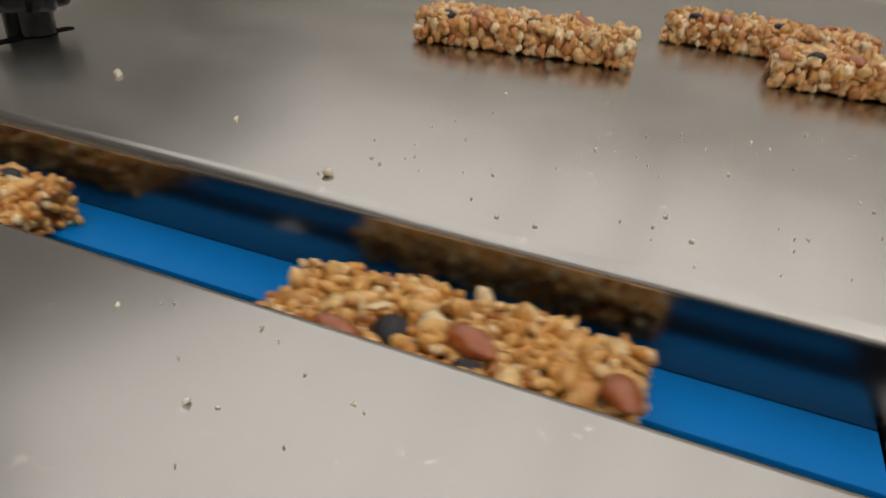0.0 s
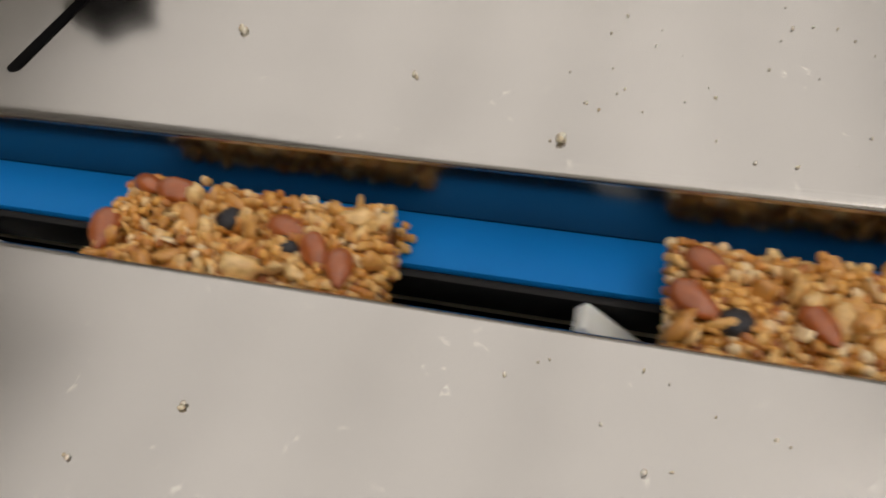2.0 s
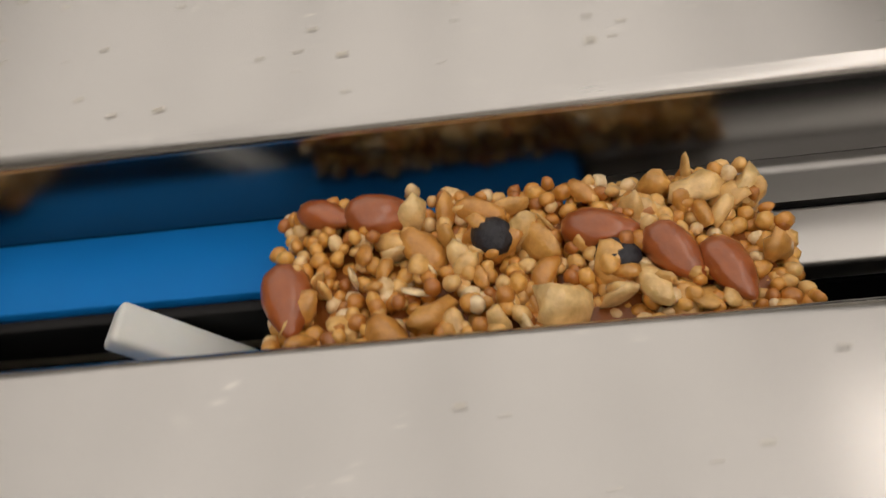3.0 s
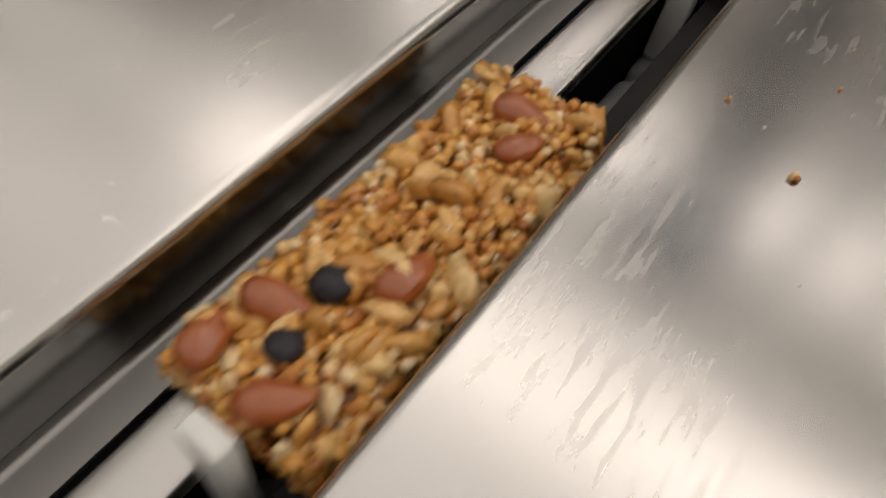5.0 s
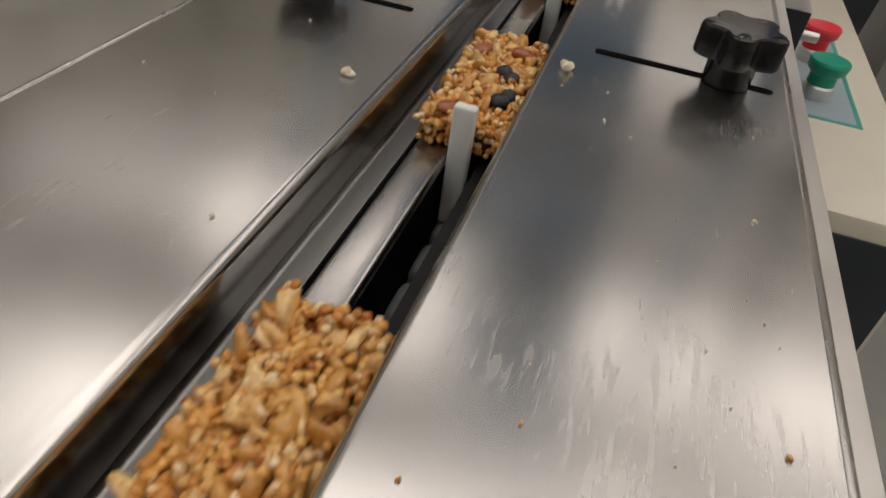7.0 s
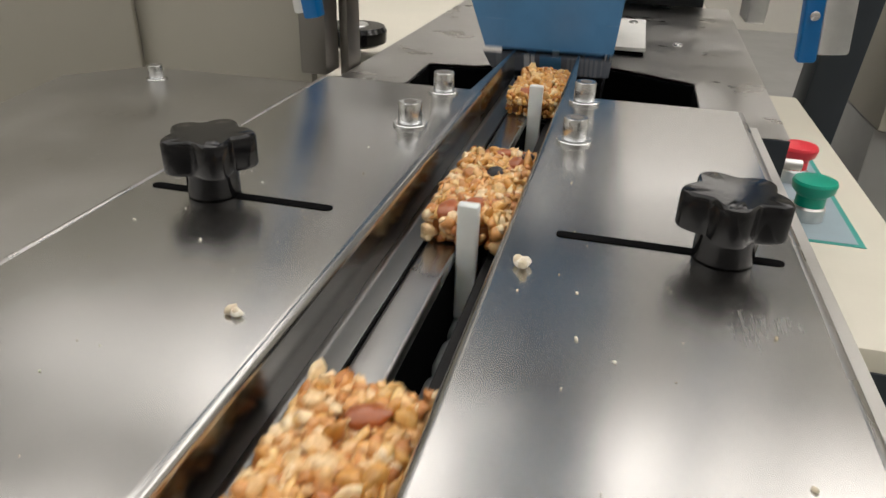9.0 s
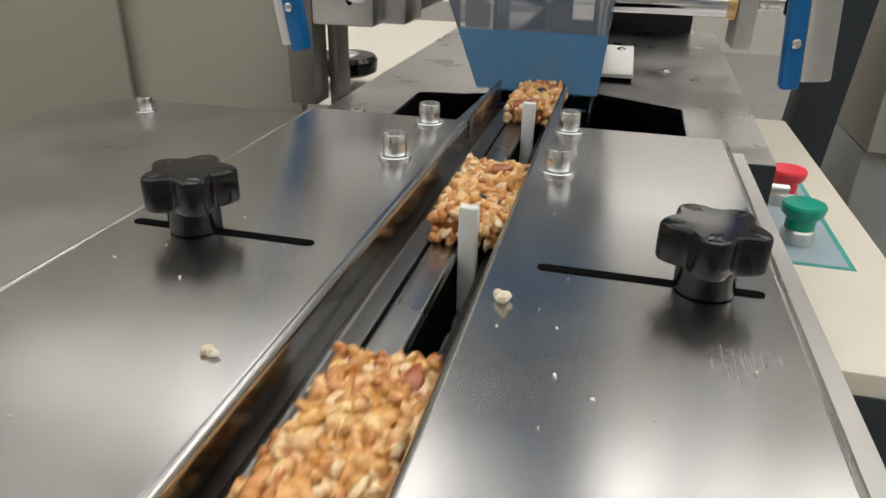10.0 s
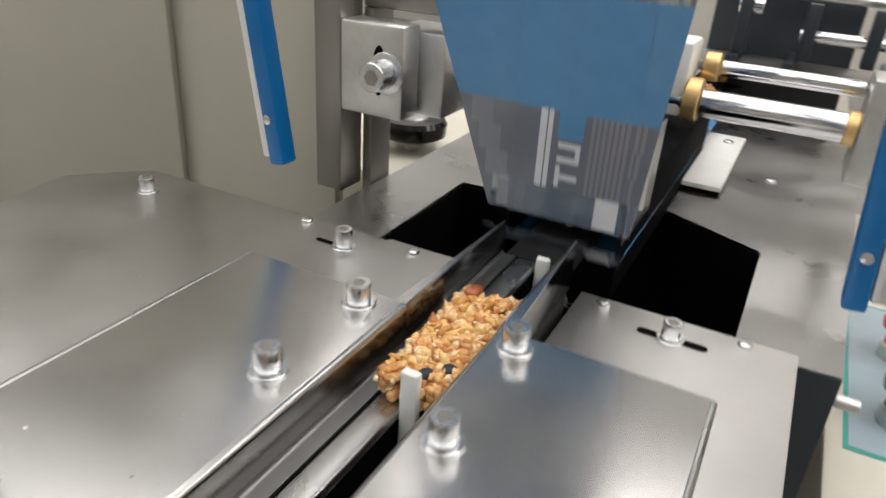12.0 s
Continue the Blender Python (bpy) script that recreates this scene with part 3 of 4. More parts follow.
rod("pin", "", 0.1875, 0.202, 0.37, -0.079, 0.0044, M_alu, stem)
col = thing("dark_column", "dark slate painted column behind the control box", "column", pose(0.41, 1.25, 0, 0, 4, 0))
part("shaft", box(B(), 0.01, 0.085, 0, 0.1, -0.92, 1.6, 0.004), M_slate, col)
cart = thing("side_cabinet", "pale grey cabinet with a red disc behind the column", "cabinet")
part("body", box(B(), 0.56, 1.3, 1.3, 1.7, -0.3, 0.9, 0.006), M_panel, cart)
part("plinth", box(B(), 0.56, 1.3, 1.32, 1.7, -0.92, -0.301, 0.006), M_floor, cart)
part("red_disc", lathe(B(), [(0.035, 0), (0.035, 0.01), (0.03, 0.014)], 28), M_red, cart, at=pose(0.6, 1.298, -0.09, 90))
scrap = thing("paper_scrap", "small orange scrap lying on the control box", "scrap", pose(0.263, 0.915, -0.2))
part("scrap", prism(B(), [(-0.016, -0.006), (0.018, -0.002), (0.006, 0.008), (-0.012, 0.006)], 0.0003, 0.003, 0.0005), M_orange, scrap)

# ---- film former and film ----
former = thing("film_former", "folding box of steel rods and plates inside the wrapping film", "film former")
part("rod", lathe(B(), [(0.0028, 0), (0.0028, 0.5)], 16), M_alu, former, at=pose(0.001, 0.392, -0.02, 0))
part("rod", lathe(B(), [(0.0022, 0), (0.0022, 0.3)], 16), M_alu, former, at=pose(0.045, 0.402, 0.0, 0))
part("shoulder", box(B(), -0.05, 0.05, 0.0, 0.004, 0.0, 0.3, 0.001), M_slate, former, at=pose(0, 0.375, 0.2, 0))
part("side_plate", box(B(), -0.0415, -0.0405, 0.38, 0.46, -0.02, 0.05, 0.0003), M_sheet, former)
part("side_plate", box(B(), 0.0405, 0.0415, 0.38, 0.46, -0.02, 0.05, 0.0003), M_sheet, former)

ROW = [0.0233] * 3 + [0.0225] * 3 + [0.01753333] * 3  # blue, window, printed rows of one repeat
PITCH = 0.19


FILM = [F_blue, F_grey, F_clear, F_white, F_stripe]


def film_mesh(kind, colm, n):
    h = ROW[n]
    x0, x1 = {"c": (-0.039, 0.0395), "l": (0.0, 0.075), "r": (-0.045, 0.0)}[colm]
    if kind == "blue":
        base, bands = 0, []
    elif kind == "window":
        base = 2
        bands = {"c": [(0.022, 0.0375, 0.04 if n > 3 else 0.5, 1, 3), (-0.0385, -0.036, 0, 1, 1)], "l": [(0.006, 0.026, 0.05, 0.95, 4), (0.0, 0.002, 0, 1, 1)], "r": [(-0.003, -0.0005, 0, 1, 1)]}[colm]
    else:
        base = 1
        if colm == "c":
            bands = [(-0.021, -0.0165, 0, 1, 3), (-0.0155, -0.0125, 0, 1, 3)]
            if n == 6:
                bands += [(-0.0075, 0.0075, 0.42, 0.62, 3), (-0.0075, -0.0045, 0.1, 0.42, 3), (-0.0075, -0.0045, 0.62, 0.95, 3)]
            if n == 7:
                bands += [(-0.0075, 0.0075, 0.1, 0.3, 3), (-0.0075, 0.0075, 0.65, 0.85, 3), (0.0045, 0.0075, 0.3, 0.65, 3)]
            if n == 8:
                bands += [(-0.0085, 0.0085, 0, 1, 0)]
            bands += [(0.013 + 0.0036 * i, 0.0152 + 0.0036 * i, 0, 1, 4) for i in range(7)]
        elif colm == "l":
            bands = [(0.004, 0.02, 0, 1, 4)]
        else:
            bands = [(-0.036 + 0.004 * i, -0.0335 + 0.004 * i, 0, 1, 4) for i in range(8)]
    meshes = []
    for i, (a, b, c, d, m) in enumerate([(x0, x1, 0, 1, base)] + bands):
        bm = B()
        if i:  # print, lying on the film
            box(bm, a, b, c * h, d * h, 0.00012, 0.00028)
        else:
            box(bm, a, b, 0.0, h + 0.0004, -0.0001, 0.0001)
        if colm != "c":  # the web's outer edge runs slantwise
            for v in bm.verts:
                if abs(v.co.x) < 1e-6:
                    v.co.x += (-0.36 if colm == "l" else 0.08) * v.co.y
        meshes.append(finish("print_band" if i else "film_strip", bm, FILM[m], smooth=False))
    return meshes


KINDS = ["blue"] * 3 + ["window"] * 3 + ["print"] * 3
MESH = {(c, n): film_mesh(KINDS[n], c, n) for c in "clr" for n in range(9)}
film = thing("wrapping_film", "blue and grey printed plastic film with clear windows", "film")
FILM_PIECES = []
# Added black box: imitates the shade inside the film tube, where the bars vanish.
tunnel = thing("mouth_dark_box", "added black box that keeps the mouth under the film dark", "tunnel")
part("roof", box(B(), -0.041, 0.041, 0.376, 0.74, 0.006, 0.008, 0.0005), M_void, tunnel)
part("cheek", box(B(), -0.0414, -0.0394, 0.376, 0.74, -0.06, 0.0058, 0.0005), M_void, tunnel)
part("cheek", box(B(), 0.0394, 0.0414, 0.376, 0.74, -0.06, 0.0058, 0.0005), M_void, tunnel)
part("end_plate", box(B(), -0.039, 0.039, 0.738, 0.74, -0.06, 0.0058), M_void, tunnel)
for rep in range(8):
    at = rep * PITCH
    for n in range(9):
        for c in "clr":
            ob = new("film_strip", MESH[c, n][0])
            ob.parent = film
            for me in MESH[c, n][1:]:
                band = new("print_band", me)
                band.parent = ob
            FILM_PIECES.append((ob, c, at, ROW[n]))
        at += ROW[n]


# ---- granola bars ----
def ball(level):
    bm = B()
    bmesh.ops.create_icosphere(bm, subdivisions=level, radius=1.0)
    v = np.array([w.co[:] for w in bm.verts])
    f = np.array([[w.index for w in g.verts] for g in bm.faces])
    bm.free()
    return v, f


BALL1, BALL2 = ball(1), ball(2)
BALL3 = ball(3)


def turns(r, n):
    """n random rotation matrices."""
    q = r.normal(size=(n, 4))
    q /= np.linalg.norm(q, axis=1, keepdims=True)
    w, x, y, z = q.T
    return np.stack([np.stack([1 - 2 * (y * y + z * z), 2 * (x * y - z * w), 2 * (x * z + y * w)], -1), np.stack([2 * (x * y + z * w), 1 - 2 * (x * x + z * z), 2 * (y * z - x * w)], -1), np.stack([2 * (x * z - y * w), 2 * (y * z + x * w), 1 - 2 * (x * x + y * y)], -1)], 1)


def clump(name, centres, radii, r, material, shape=BALL2, lumps=0.12):
    """Many small kernels as one mesh."""
    v0, f0 = shape
    n = len(centres)
    v = v0[None] * (1 + lumps * r.normal(size=(n, len(v0), 1)))
    v = np.einsum("nij,nkj->nki", turns(r, n), v * radii[:, None, :]) + centres[:, None, :]
    f = f0[None] + (np.arange(n) * len(v0))[:, None, None]
    me = bpy.data.meshes.new(name)
    me.from_pydata(v.reshape(-1, 3).tolist(), [], f.reshape(-1, 3).tolist())
    me.materials.append(material)
    me.shade_smooth()
    return me


LEN, WID, HIGH = 0.087, 0.034, 0.0135


def nut(name, material, u, v, turn, size, r, parent, label, LEN):
    """An almond or berry pressed into the bar's top; u along the bar, v across it."""
    v0, f0 = BALL3
    w = v0.copy()
    if name == "almond":
        along = w[:, 0].copy()
        w *= (1.0, 0.58, 0.42)
        w[:, 1:] *= (1 - 0.3 * along - 0.22 * np.clip(along, 0, 1) ** 3)[:, None]  # a point at one end
        w[:, 2] += 0.02 * np.sin(v0[:, 1] * 14 + along * 3)  # wrinkled skin
        w *= 1 + 0.012 * r.normal(size=(len(w), 1))
    else:
        w *= (1.0, 0.9, 0.62)
        w *= 1 + 0.08 * np.sin(v0[:, :1] * 9 + v0[:, 2:3] * 4) * np.cos(v0[:, 1:2] * 8)
    me = bpy.data.meshes.new(name)
    me.from_pydata((w * size).tolist(), [], f0.tolist())
    me.materials.append(material)
    me.shade_smooth()
    ob = new(name, me)
    ob.parent = parent
    ob.matrix_basis = pose(v * WID * 0.5, (u - 0.5) * LEN, HIGH - 0.0008 + 0.0012 * r.random(), r.normal() * 14, r.normal() * 12, turn)
    tagged(ob, label)


def granola_bar(label, seed, puffed, almonds, berries, seeds=60, LEN=0.087):
    r = np.random.default_rng(seed)
    t = thing("granola_bar", label, "granola bar", group="granola bars")
    part("binder", box(B(), -WID / 2 + 0.0032, WID / 2 - 0.0032, -LEN / 2 + 0.0032, LEN / 2 - 0.0032, 0.0006, HIGH - 0.0036, 0.0015), M_syrup, t, "dark syrup binder")
    step = 0.0033 if puffed else 0.0026
    size = (0.0018, 0.0035) if puffed else (0.0012, 0.0019)
    pts = []
    nx, ny, nz = round(WID / step), round(LEN / step), round(HIGH / step)
    for i in range(nx):
        for j in range(ny):
            pts.append(((i + 0.5) / nx * WID - WID / 2, (j + 0.5) / ny * LEN - LEN / 2, HIGH - 0.0019))
            pts.append(((i + 0.1) / nx * WID - WID / 2, (j + 0.1) / ny * LEN - LEN / 2, HIGH - 0.0034))
    for k in range(nz):
        z = (k + 0.5) / nz * (HIGH - 0.002) + 0.0004
        for j in range(ny):
            for sx in (-1, 1):
                pts.append((sx * (WID / 2 - 0.0018), (j + 0.5) / ny * LEN - LEN / 2, z))
        for i in range(nx):
            for sy in (-1, 1):
                pts.append(((i + 0.5) / nx * WID - WID / 2, sy * (LEN / 2 - 0.0018), z))
    c = np.array(pts) + r.normal(size=(len(pts), 3)) * (step * 0.27, step * 0.27, 0.0007)
    # uneven top and flanks
    ph = r.uniform(0, 6.28, 6)
    wave = sum(np.cos(c[:, 0] * a + c[:, 1] * b + p) for a, b, p in ((210, 90, ph[0]), (-160, 170, ph[1]), (90, -260, ph[2]), (330, 240, ph[3])))
    c[:, 2] += np.where(c[:, 2] > HIGH - 0.004, 0.0008 * wave, 0)
    c[:, 0] *= 1 + 0.03 * np.sin(c[:, 1] * 150 + ph[4]) + 0.02 * np.sin(c[:, 1] * 390 + ph[5])
    rad = r.uniform(*size, size=(len(c), 1)) * np.stack([np.ones(len(c)), r.uniform(0.5 if puffed else 0.72, 1, len(c)), r.uniform(0.45 if puffed else 0.75, 0.95, len(c))], -1)
    rim = np.maximum(np.abs(c[:, 0]) / (WID / 2), np.abs(c[:, 1]) / (LEN / 2))
    keep = ~((rim > 0.9) & (c[:, 2] > HIGH * 0.45) & (wave > 0.9)) & ~((rim > 0.93) & (r.random(len(c)) < 0.16))  # crumbled edges
    c[:, 2] = np.maximum(c[:, 2], rad.max(1) * 0.9)
    ob = new("grain_crust", clump("grain_crust", c[keep], rad[keep], r, M_puff if puffed else M_oat, BALL2, 0.15 if puffed else 0.06))
    ob.parent = t
    tagged(ob, "toasted oat and rice kernels", kind="stuff")
    n = seeds
    side = r.random(n) < 0.3
    cs = np.stack([np.where(side, np.sign(r.normal(size=n)) * (WID / 2 - 0.0012), r.uniform(-0.92, 0.92, n) * WID / 2), r.uniform(-0.95, 0.95, n) * LEN / 2, np.where(side, r.uniform(0.003, HIGH - 0.002, n), HIGH - 0.001)], -1)
    big = r.uniform(0.55, 1.25, (n, 1)) * np.stack([np.full(n, 0.0042), r.uniform(0.0018, 0.0028, n), r.uniform(0.0012, 0.002, n)], -1)
    ob = new("nut_chip", clump("nut_chip", cs, big, r, M_seed, BALL2, 0.09))
    ob.parent = t
    tagged(ob, "chopped peanut and oat pieces", kind="stuff")
    n = 55 if puffed else 26
    cs = np.stack([r.uniform(-0.95, 0.95, n) * WID / 2, r.uniform(-0.96, 0.96, n) * LEN / 2, HIGH - 0.0018 + 0.001 * r.random(n)], -1)
    big = r.uniform(0.6, 1.15, (n, 1)) * np.stack([np.full(n, 0.0036), r.uniform(0.002, 0.003, n), r.uniform(0.0006, 0.001, n)], -1)
    ob = new("oat_flake", clump("oat_flake", cs, big, r, M_flake, BALL2, 0.1))
    ob.parent = t
    tagged(ob, "pale rolled oat flakes", kind="stuff")
    m = 13
    cs = np.stack([r.uniform(-0.85, 0.85, m) * WID / 2, r.uniform(-0.93, 0.93, m) * LEN / 2, np.full(m, HIGH - 0.0008)], -1)
    big = r.uniform(0.7, 1.15, (m, 1)) * np.stack([np.full(m, 0.0048), r.uniform(0.0024, 0.0038, m), r.uniform(0.0016, 0.0026, m)], -1)
    ob = new("cashew_piece", clump("cashew_piece", cs, big, r, M_seed, BALL2, 0.2))
    ob.parent = t
    tagged(ob, "broken pale nut pieces", kind="stuff")
    for u, v, a in almonds:
        nut("almond", M_almond, u, v, a, 0.006 + 0.0014 * r.random(), r, t, "reddish brown almond", LEN)
    for u, v in berries:
        nut("dried_berry", M_berry, u, v, 90 * r.random(), 0.0038 + 0.0006 * r.random(), r, t, "black dried berry", LEN)
    return t


# number along the chain: puffed or not, almonds (along, across, turn), berries (along, across)
RECIPE = {
    8: (False, [(0.3, -0.4, 30), (0.7, 0.4, 70)], [(0.5, 0.3)]),
    7: (False, [(0.27, 0.6, 100), (0.58, 0.1, 60), (0.95, 0.3, 20)], [(0.38, 0.35), (0.6, 0.65)]),
    6: (False, [(0.42, -0.7, 80), (0.2, 0.6, 60), (0.58, 0.7, 90)], [(0.8, -0.6), (0.72, 0.0), (0.65, 0.8)]),
    5: (False, [(0.1, -0.55, 60), (0.38, 0.15, 25), (0.62, -0.1, 5), (0.07, 0.1, 60)], [(0.17, 0.35), (0.83, -0.5)]),
    4: (False, [(0.1, -0.75, 60), (0.04, 0.3, 10), (0.22, -0.7, 95), (0.65, -0.2, 75), (0.77, 0.2, 35), (0.86, 0.4, 15)], [(0.44, -0.25), (0.67, 0.1)]),
    3: (False, [(0.07, -0.75, 100), (0.19, -0.5, 20), (0.87, -0.1, 10), (0.79, 0.2, 60), (0.06, 0.2, 40), (0.38, 0.3, 80)], [(0.28, -0.25), (0.14, -0.1)]),
    2: (False, [(0.75, -0.5, 60), (0.78, 0.5, 30), (0.1, -0.5, 80)], [(0.25, 0.5), (0.32, 0.65), (0.5, 0.5), (0.55, 0.25)]),
    1: (False, [(0.12, -0.4, 20)], []),
    0: (True, [(0.1, -0.5, 80), (0.16, 0.1, 60), (0.8, 0.5, 80), (0.92, 0.1, 20)], [(0.62, 0.1), (0.88, 0.75)]),
    -1: (True, [(0.82, 0.2, 20)], [(0.3, 0.05)]),
    -2: (True, [(0.06, -0.4, 40), (0.85, 0.6, 90), (0.2, 0.5, 60)], [(0.12, -0.7), (0.16, -0.2)]),
    -3: (True, [(0.95, -0.6, 80)], [(0.18, 0.6), (0.1, 0.1)]),
    -4: (True, [(0.5, 0.2, 60)], [(0.8, -0.3)]),
    -5: (False, [(0.3, 0.2, 10)], [(0.6, 0.3)]),
    9: (False, [(0.4, 0.1, 30)], []),
}
LENGTH = {2: 0.092, 4: 0.085, 5: 0.087, 7: 0.083, -3: 0.093, 3: 0.1}
BARS = {}
for k, (puffed, almonds, berries) in RECIPE.items():
    what = "granola bar of toasted kernels in the feed channel"
    if len(almonds) > 2:
        what = "granola bar thick with almonds and black berries in the feed channel"
    elif berries:
        what = "golden granola bar with few black berries in the feed channel"
    BARS[k] = granola_bar(what, 100 + k, puffed, almonds, berries, LEN=LENGTH.get(k, 0.087))
for i, (x, y, rz) in enumerate(((-0.2125, -0.6155, 95), (-0.285, -0.508, 84), (-0.2285, -0.4555, 91))):
    rest = granola_bar("loose granola bar lying on the side plate", 300 + i, True, [(0.3, 0.6, 20), (0.75, -0.3, 60)], [(0.55, 0.4), (0.15, 0.7)], LEN=0.1)
    rest.matrix_basis = pose(x, y, 0.0001, 0, 0, rz - 90)

# ---- pushers on the chain ----
PUSHERS = {}
bmp = B()
box(bmp, -0.0043, 0.0043, -0.0024, 0.0024, -0.052, 0.0, 0.0011, 3)
pusher_mesh = finish("finger", bmp, M_push)
bmp = B()
box(bmp, -0.0052, 0.0052, -0.0108, 0.0108, -0.066, -0.0525, 0.0045, 4)
box(bmp, -0.0022, 0.0022, -0.013, 0.013, -0.063, -0.0555, 0.0018, 3)
link_mesh = finish("chain_link", bmp, M_link)
for k in RECIPE:
    t = thing("pusher_finger", "white nylon pusher finger standing in the chain slot", "pusher", group="pusher fingers")
    finger = new("finger", pusher_mesh)
    finger.parent = t
    for j in (-2, -1, 0, 1, 2):
        ob = new("chain_link", link_mesh)
        ob.parent = t
        ob.matrix_basis = pose(0, 0.0245 * j, 0.0)
    PUSHERS[k] = (t, finger)

# ---- crumbs ----
CRUMBS = [(0.0322, 0.0, 0, 4.4, 1), (-0.0392, -0.053, 0, 3.0, 1), (0.0925, -0.2405, 0, 5.5, 0), (-0.0587, -0.202, 0, 3.0, 0), (-0.0346, -0.6165, 0, 2.3, 1),
          (-0.0729, -0.7263, 0, 2.2, 1), (-0.0564, -0.663, 0, 1.2, 1), (0.0577, -0.6822, 0, 1.1, 1), (0.0723, -0.7, 0, 1.0, 1), (0.0563, -0.2121, 0, 1.8, 0),
          (0.0738, -0.1904, 0, 1.6, 0), (0.1101, -0.1638, 0, 1.2, 0), (-0.036, -0.146, 0, 1.2, 1), (0.037, -0.1995, 0, 0.9, 0), (0.0558, -0.178, 0, 0.8, 0)]
r = np.random.default_rng(5)
for x, y, z, mm, light in CRUMBS:
    n = 3 if mm > 2.5 else 2
    s = mm / 1000
    cs = np.stack([r.uniform(-0.6, 0.6, n) * s, r.uniform(-0.6, 0.6, n) * s, np.full(n, 0.38 * s)], -1)
    ob = new("crumb", clump("crumb", cs, r.uniform(0.6, 0.85, (n, 1)) * np.array([[s, 0.7 * s, 0.6 * s]]), r, M_crumb if light else M_oat, BALL2, 0.1))
    ob.matrix_basis = pose(x, y, z)
    tagged(ob, "pale grain crumb on the steel plate" if light else "brown grain crumb on the steel plate", "crumb", "crumbs")
spots = []
for x0, x1, y0, y1, n in ((0.03, 0.11, -0.62, -0.45, 60), (-0.15, -0.03, -0.62, -0.42, 110), (0.03, 0.12, -0.25, 0.0, 24), (-0.11, -0.03, -0.12, 0.12, 40), (0.04, 0.08, -0.09, 0.1, 10)):
    spots.append(np.stack([r.uniform(x0, x1, n), r.uniform(y0, y1, n), np.full(n, 0.0002)], -1))
cs = np.concatenate(spots)
ob = new("dust_specks", clump("dust_specks", cs, r.lognormal(-7.75, 0.45, (len(cs), 1)) * np.array([[1.0, 0.8, 0.5]]), r, M_crumb, BALL1, 0.2))
tagged(ob, "fine pale crumbs and dust on the plates", "crumbs", kind="stuff")

# ---- movement ----
SPEED = 0.223
DRIFT = [(0.0, -0.01), (0.5, -0.017), (1.0, -0.025), (1.5, -0.042), (2.0, -0.037), (2.5, -0.029), (3.2, -0.028), (4.8, -0.042), (5.2, -0.04), (5.5, -0.039), (6.0, -0.026), (6.5, -0.036), (6.7, -0.036), (8.3, -0.003), (8.5, 0.0), (9.5, -0.003), (10.5, 0.0), (11.0, 0.0), (11.4, -0.006), (11.6, 0.0), (11.8, 0.007), (12.0, 0.016)]


def chain(t):
    """How far the chain has run at t seconds: the place of pusher 0."""
    return -0.0655 + SPEED * (t - 8.5) + float(np.interp(t, *zip(*DRIFT)))


def pusher_place(y):
    """The chain's loop: up at the infeed, along the channel, down at the film former and back below."""
    lo, hi, r = -1.1, 0.305, 0.06
    if y > hi:
        a = min(math.pi, (y - hi) / r)
        return hi + 0.03 * math.sin(a) - max(0.0, y - hi - r * math.pi), -r * (1 - math.cos(a))
    if y < lo:
        a = min(math.pi, (lo - y) / r)
        return lo - 0.03 * math.sin(a) + max(0.0, lo - y - r * math.pi), -r * (1 - math.cos(a)) - 0.03
    return y, float(np.interp(y, [lo, -0.8, -0.64, -0.56, -0.5, -0.42], [-0.036, -0.027, -0.022, -0.013, -0.006, -0.001]))


def bar_gap(y):
    return float(np.interp(y, [-0.76, -0.7, -0.66, -0.6, -0.5, -0.3, 0.24, 0.27, 0.3, 0.34, 0.4], [0.05, 0.042, 0.032, 0.02, 0.02, 0.0, 0.0, 0.018, 0.045, 0.065, 0.08]))


SLIP = {5: -0.007, 6: 0.005, 7: 0.003}  # how far a bar lies from its usual place on the belt


def lag(k, t):
    """One pusher rides with slack in the chain until it nears the film."""
    return 0.009 * float(np.interp(t, [11.0, 11.5], [1, 0])) if k == -3 else 0.0


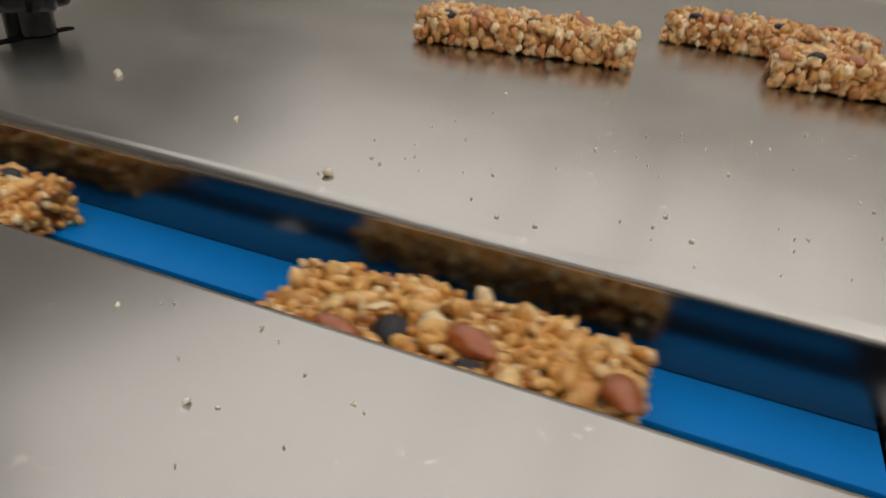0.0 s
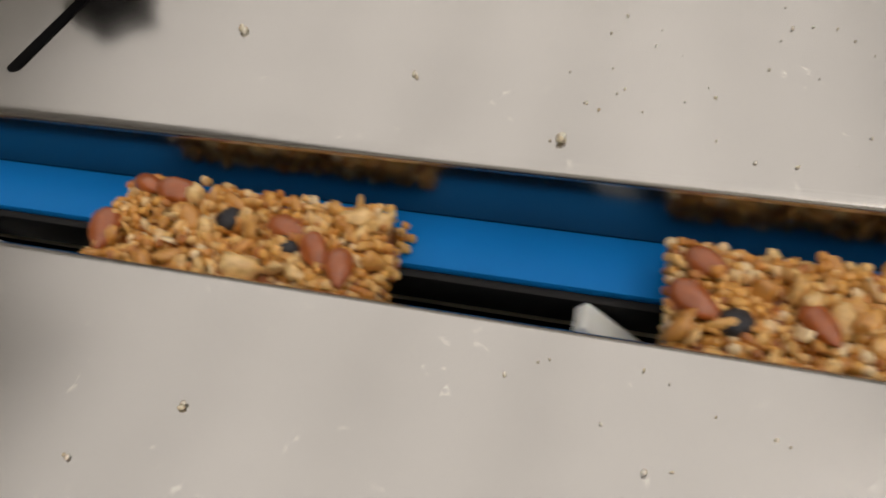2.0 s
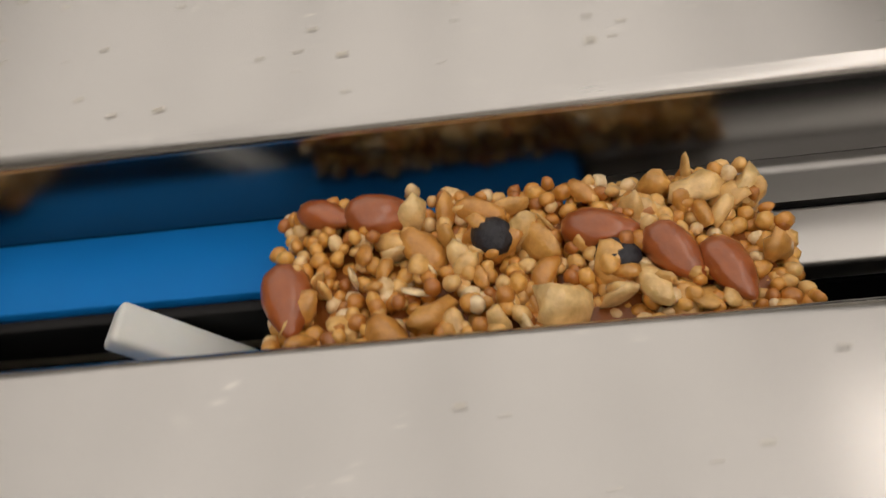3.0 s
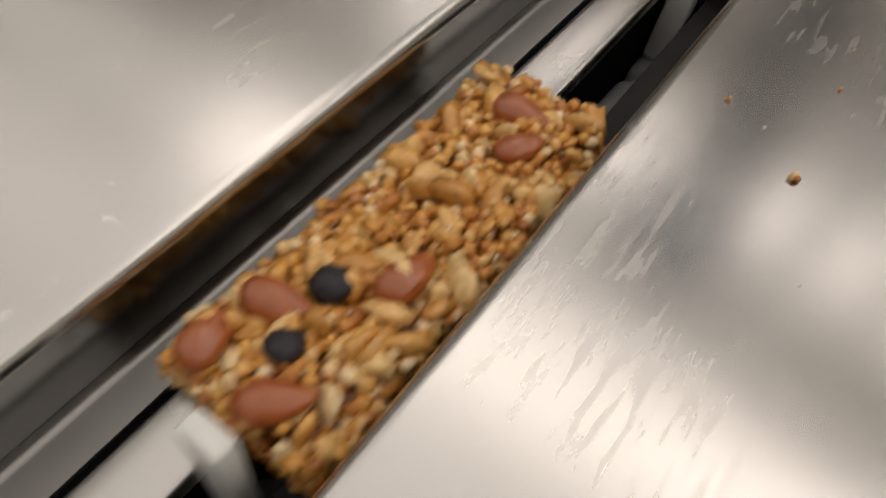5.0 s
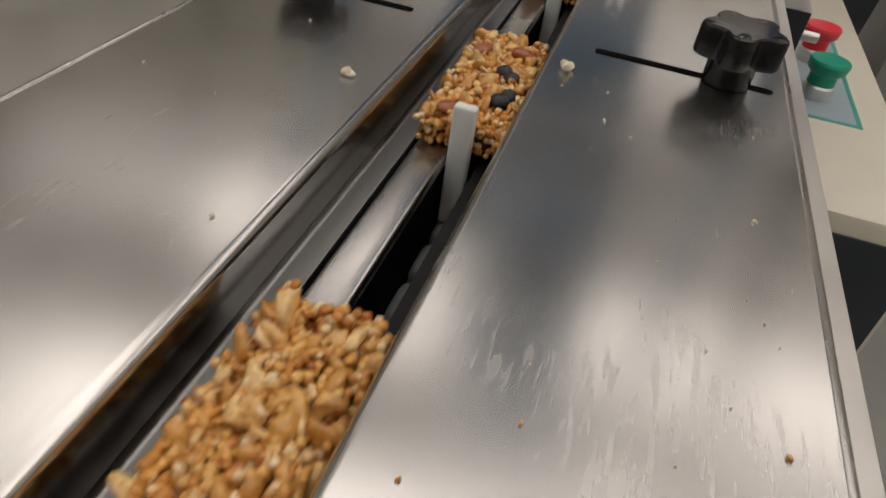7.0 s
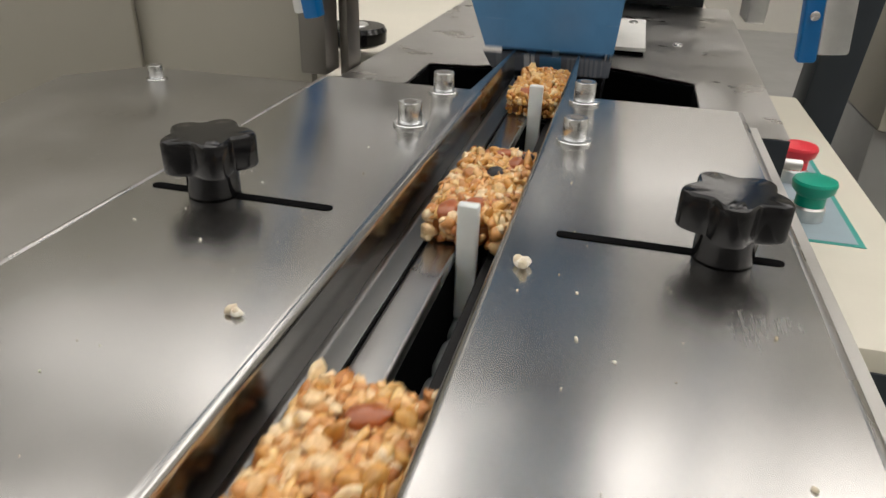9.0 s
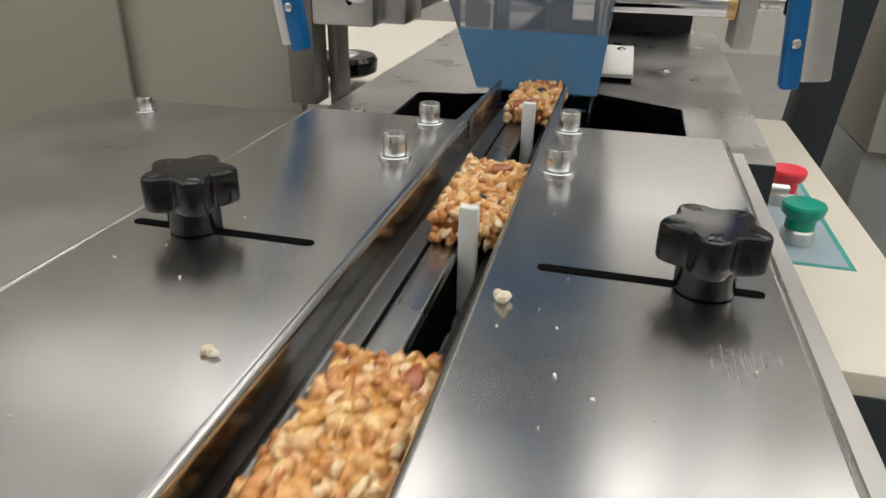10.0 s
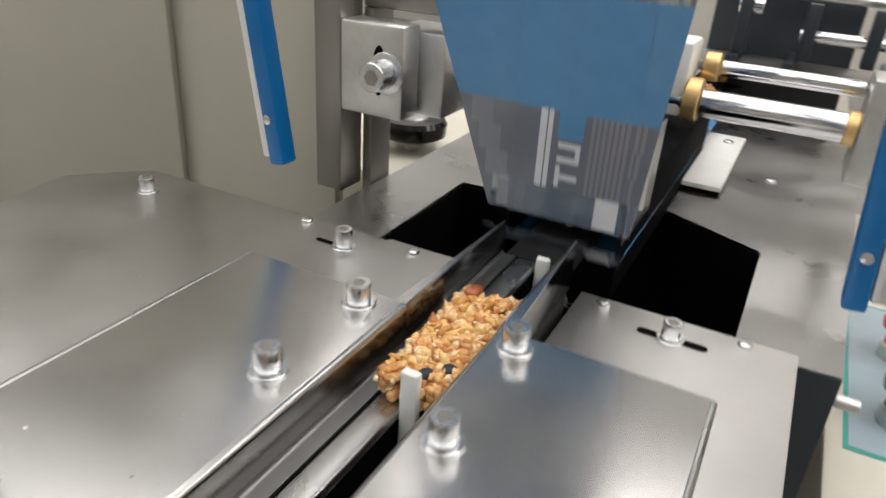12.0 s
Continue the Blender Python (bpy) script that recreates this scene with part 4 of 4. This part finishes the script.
def film_place(u, c):
    """Where film at the distance u above the former's lower edge lies: x, y, z and its tilt."""
    if u > 0.8:
        v = u - 0.8
        return {"c": 0.0, "l": -0.115, "r": 0.054}[c], 0.322 + v, 0.773 + 0.01, float(np.interp(v, [0, 0.04], [60, 0]))
    if u > 0:
        y, z = 0.37 - 0.06 * u, -0.027 + u
        tilt = float(np.interp(u, [0.0, 0.01, 0.77, 0.8], [130, 93.4, 93.4, 60]))
    else:
        y, z, tilt = 0.37 - u, -0.0335, float(np.interp(u, [-0.02, 0.0], [180, 130]))
    x = 0.0
    if c == "l":
        x = -0.047 - 0.36 * min(u, 0.19) if u > 0 else float(np.interp(u, [-0.02, 0], [-0.033, -0.047]))
    if c == "r":
        x = 0.046 + 0.08 * min(u, 0.19) if u > 0 else float(np.interp(u, [-0.02, 0], [0.033, 0.046]))
    back = 0.0008 if c != "c" else 0.0
    return x, y + back, z, tilt


def motions():
    times = sorted({t for t, _ in DRIFT} | {4.0, 7.1, 7.5, 7.9, 9.0, 10.0})
    for k, ob in BARS.items():
        rows = []
        for t in times:
            y = chain(t) + PITCH * k - lag(k, t)
            rows.append((t, pose(0.004, y + 0.0028 + LENGTH.get(k, 0.087) / 2 + bar_gap(y) + SLIP.get(k, 0.0) * float(np.interp(y, [-0.6, -0.42], [1, 0])), DEEP + 0.0001, 0, 0, (k * 37 % 5 - 2) * 0.5)))
        walk(ob, rows)
    for k, (ob, finger) in PUSHERS.items():
        rows, leans = [], []
        for t in sorted(set(times) | {i / 5 for i in range(61)}):
            y, z = pusher_place(chain(t) + PITCH * k - lag(k, t))
            lean = float(np.interp(y, [-0.95, -0.8, -0.62, -0.46, -0.33], [0, 55, 48, 36, 0]))
            back = 0.05 * math.sin(radians(lean))
            rows.append((t, pose(0.006, y - 0.0035 * min(1, lean / 36), z)))
            leans.append((t, pose(0, back, -0.05 + 0.016 * math.sin(radians(lean)), lean) @ pose(0, 0, 0.05)))
        walk(ob, rows)
        walk(finger, leans)
    grid = np.linspace(0, 12, 1201)
    run = np.array([chain(t) for t in grid])
    for ob, c, at, h in FILM_PIECES:
        # the film of the moment 11.83 s has a repeat's blue edge at the former's lower edge
        start = at - 5 * PITCH - 0.051
        u = start + (run[1183] - run)
        when = {0.0, 12.0} | {i / 10 for i in range(121) if -0.1 < u[i * 10] < 0.3}
        when |= {round(float(np.interp(-m, -u, grid)), 2) for m in (1.2, 0.9, 0.84, 0.82, 0.8, 0.78, 0.74, 0.5, 0.3, -0.1, -0.3) if u[-1] < m < u[0]}
        rows, last = [], -1.0
        for t in sorted(when):
            if t - last < 0.034 and t < 12.0:
                continue
            last = t
            x, y, z, tilt = film_place(float(np.interp(t, grid, u)), c)
            rows.append((t, pose(x, y, z, tilt)))
        walk(ob, rows)


motions()
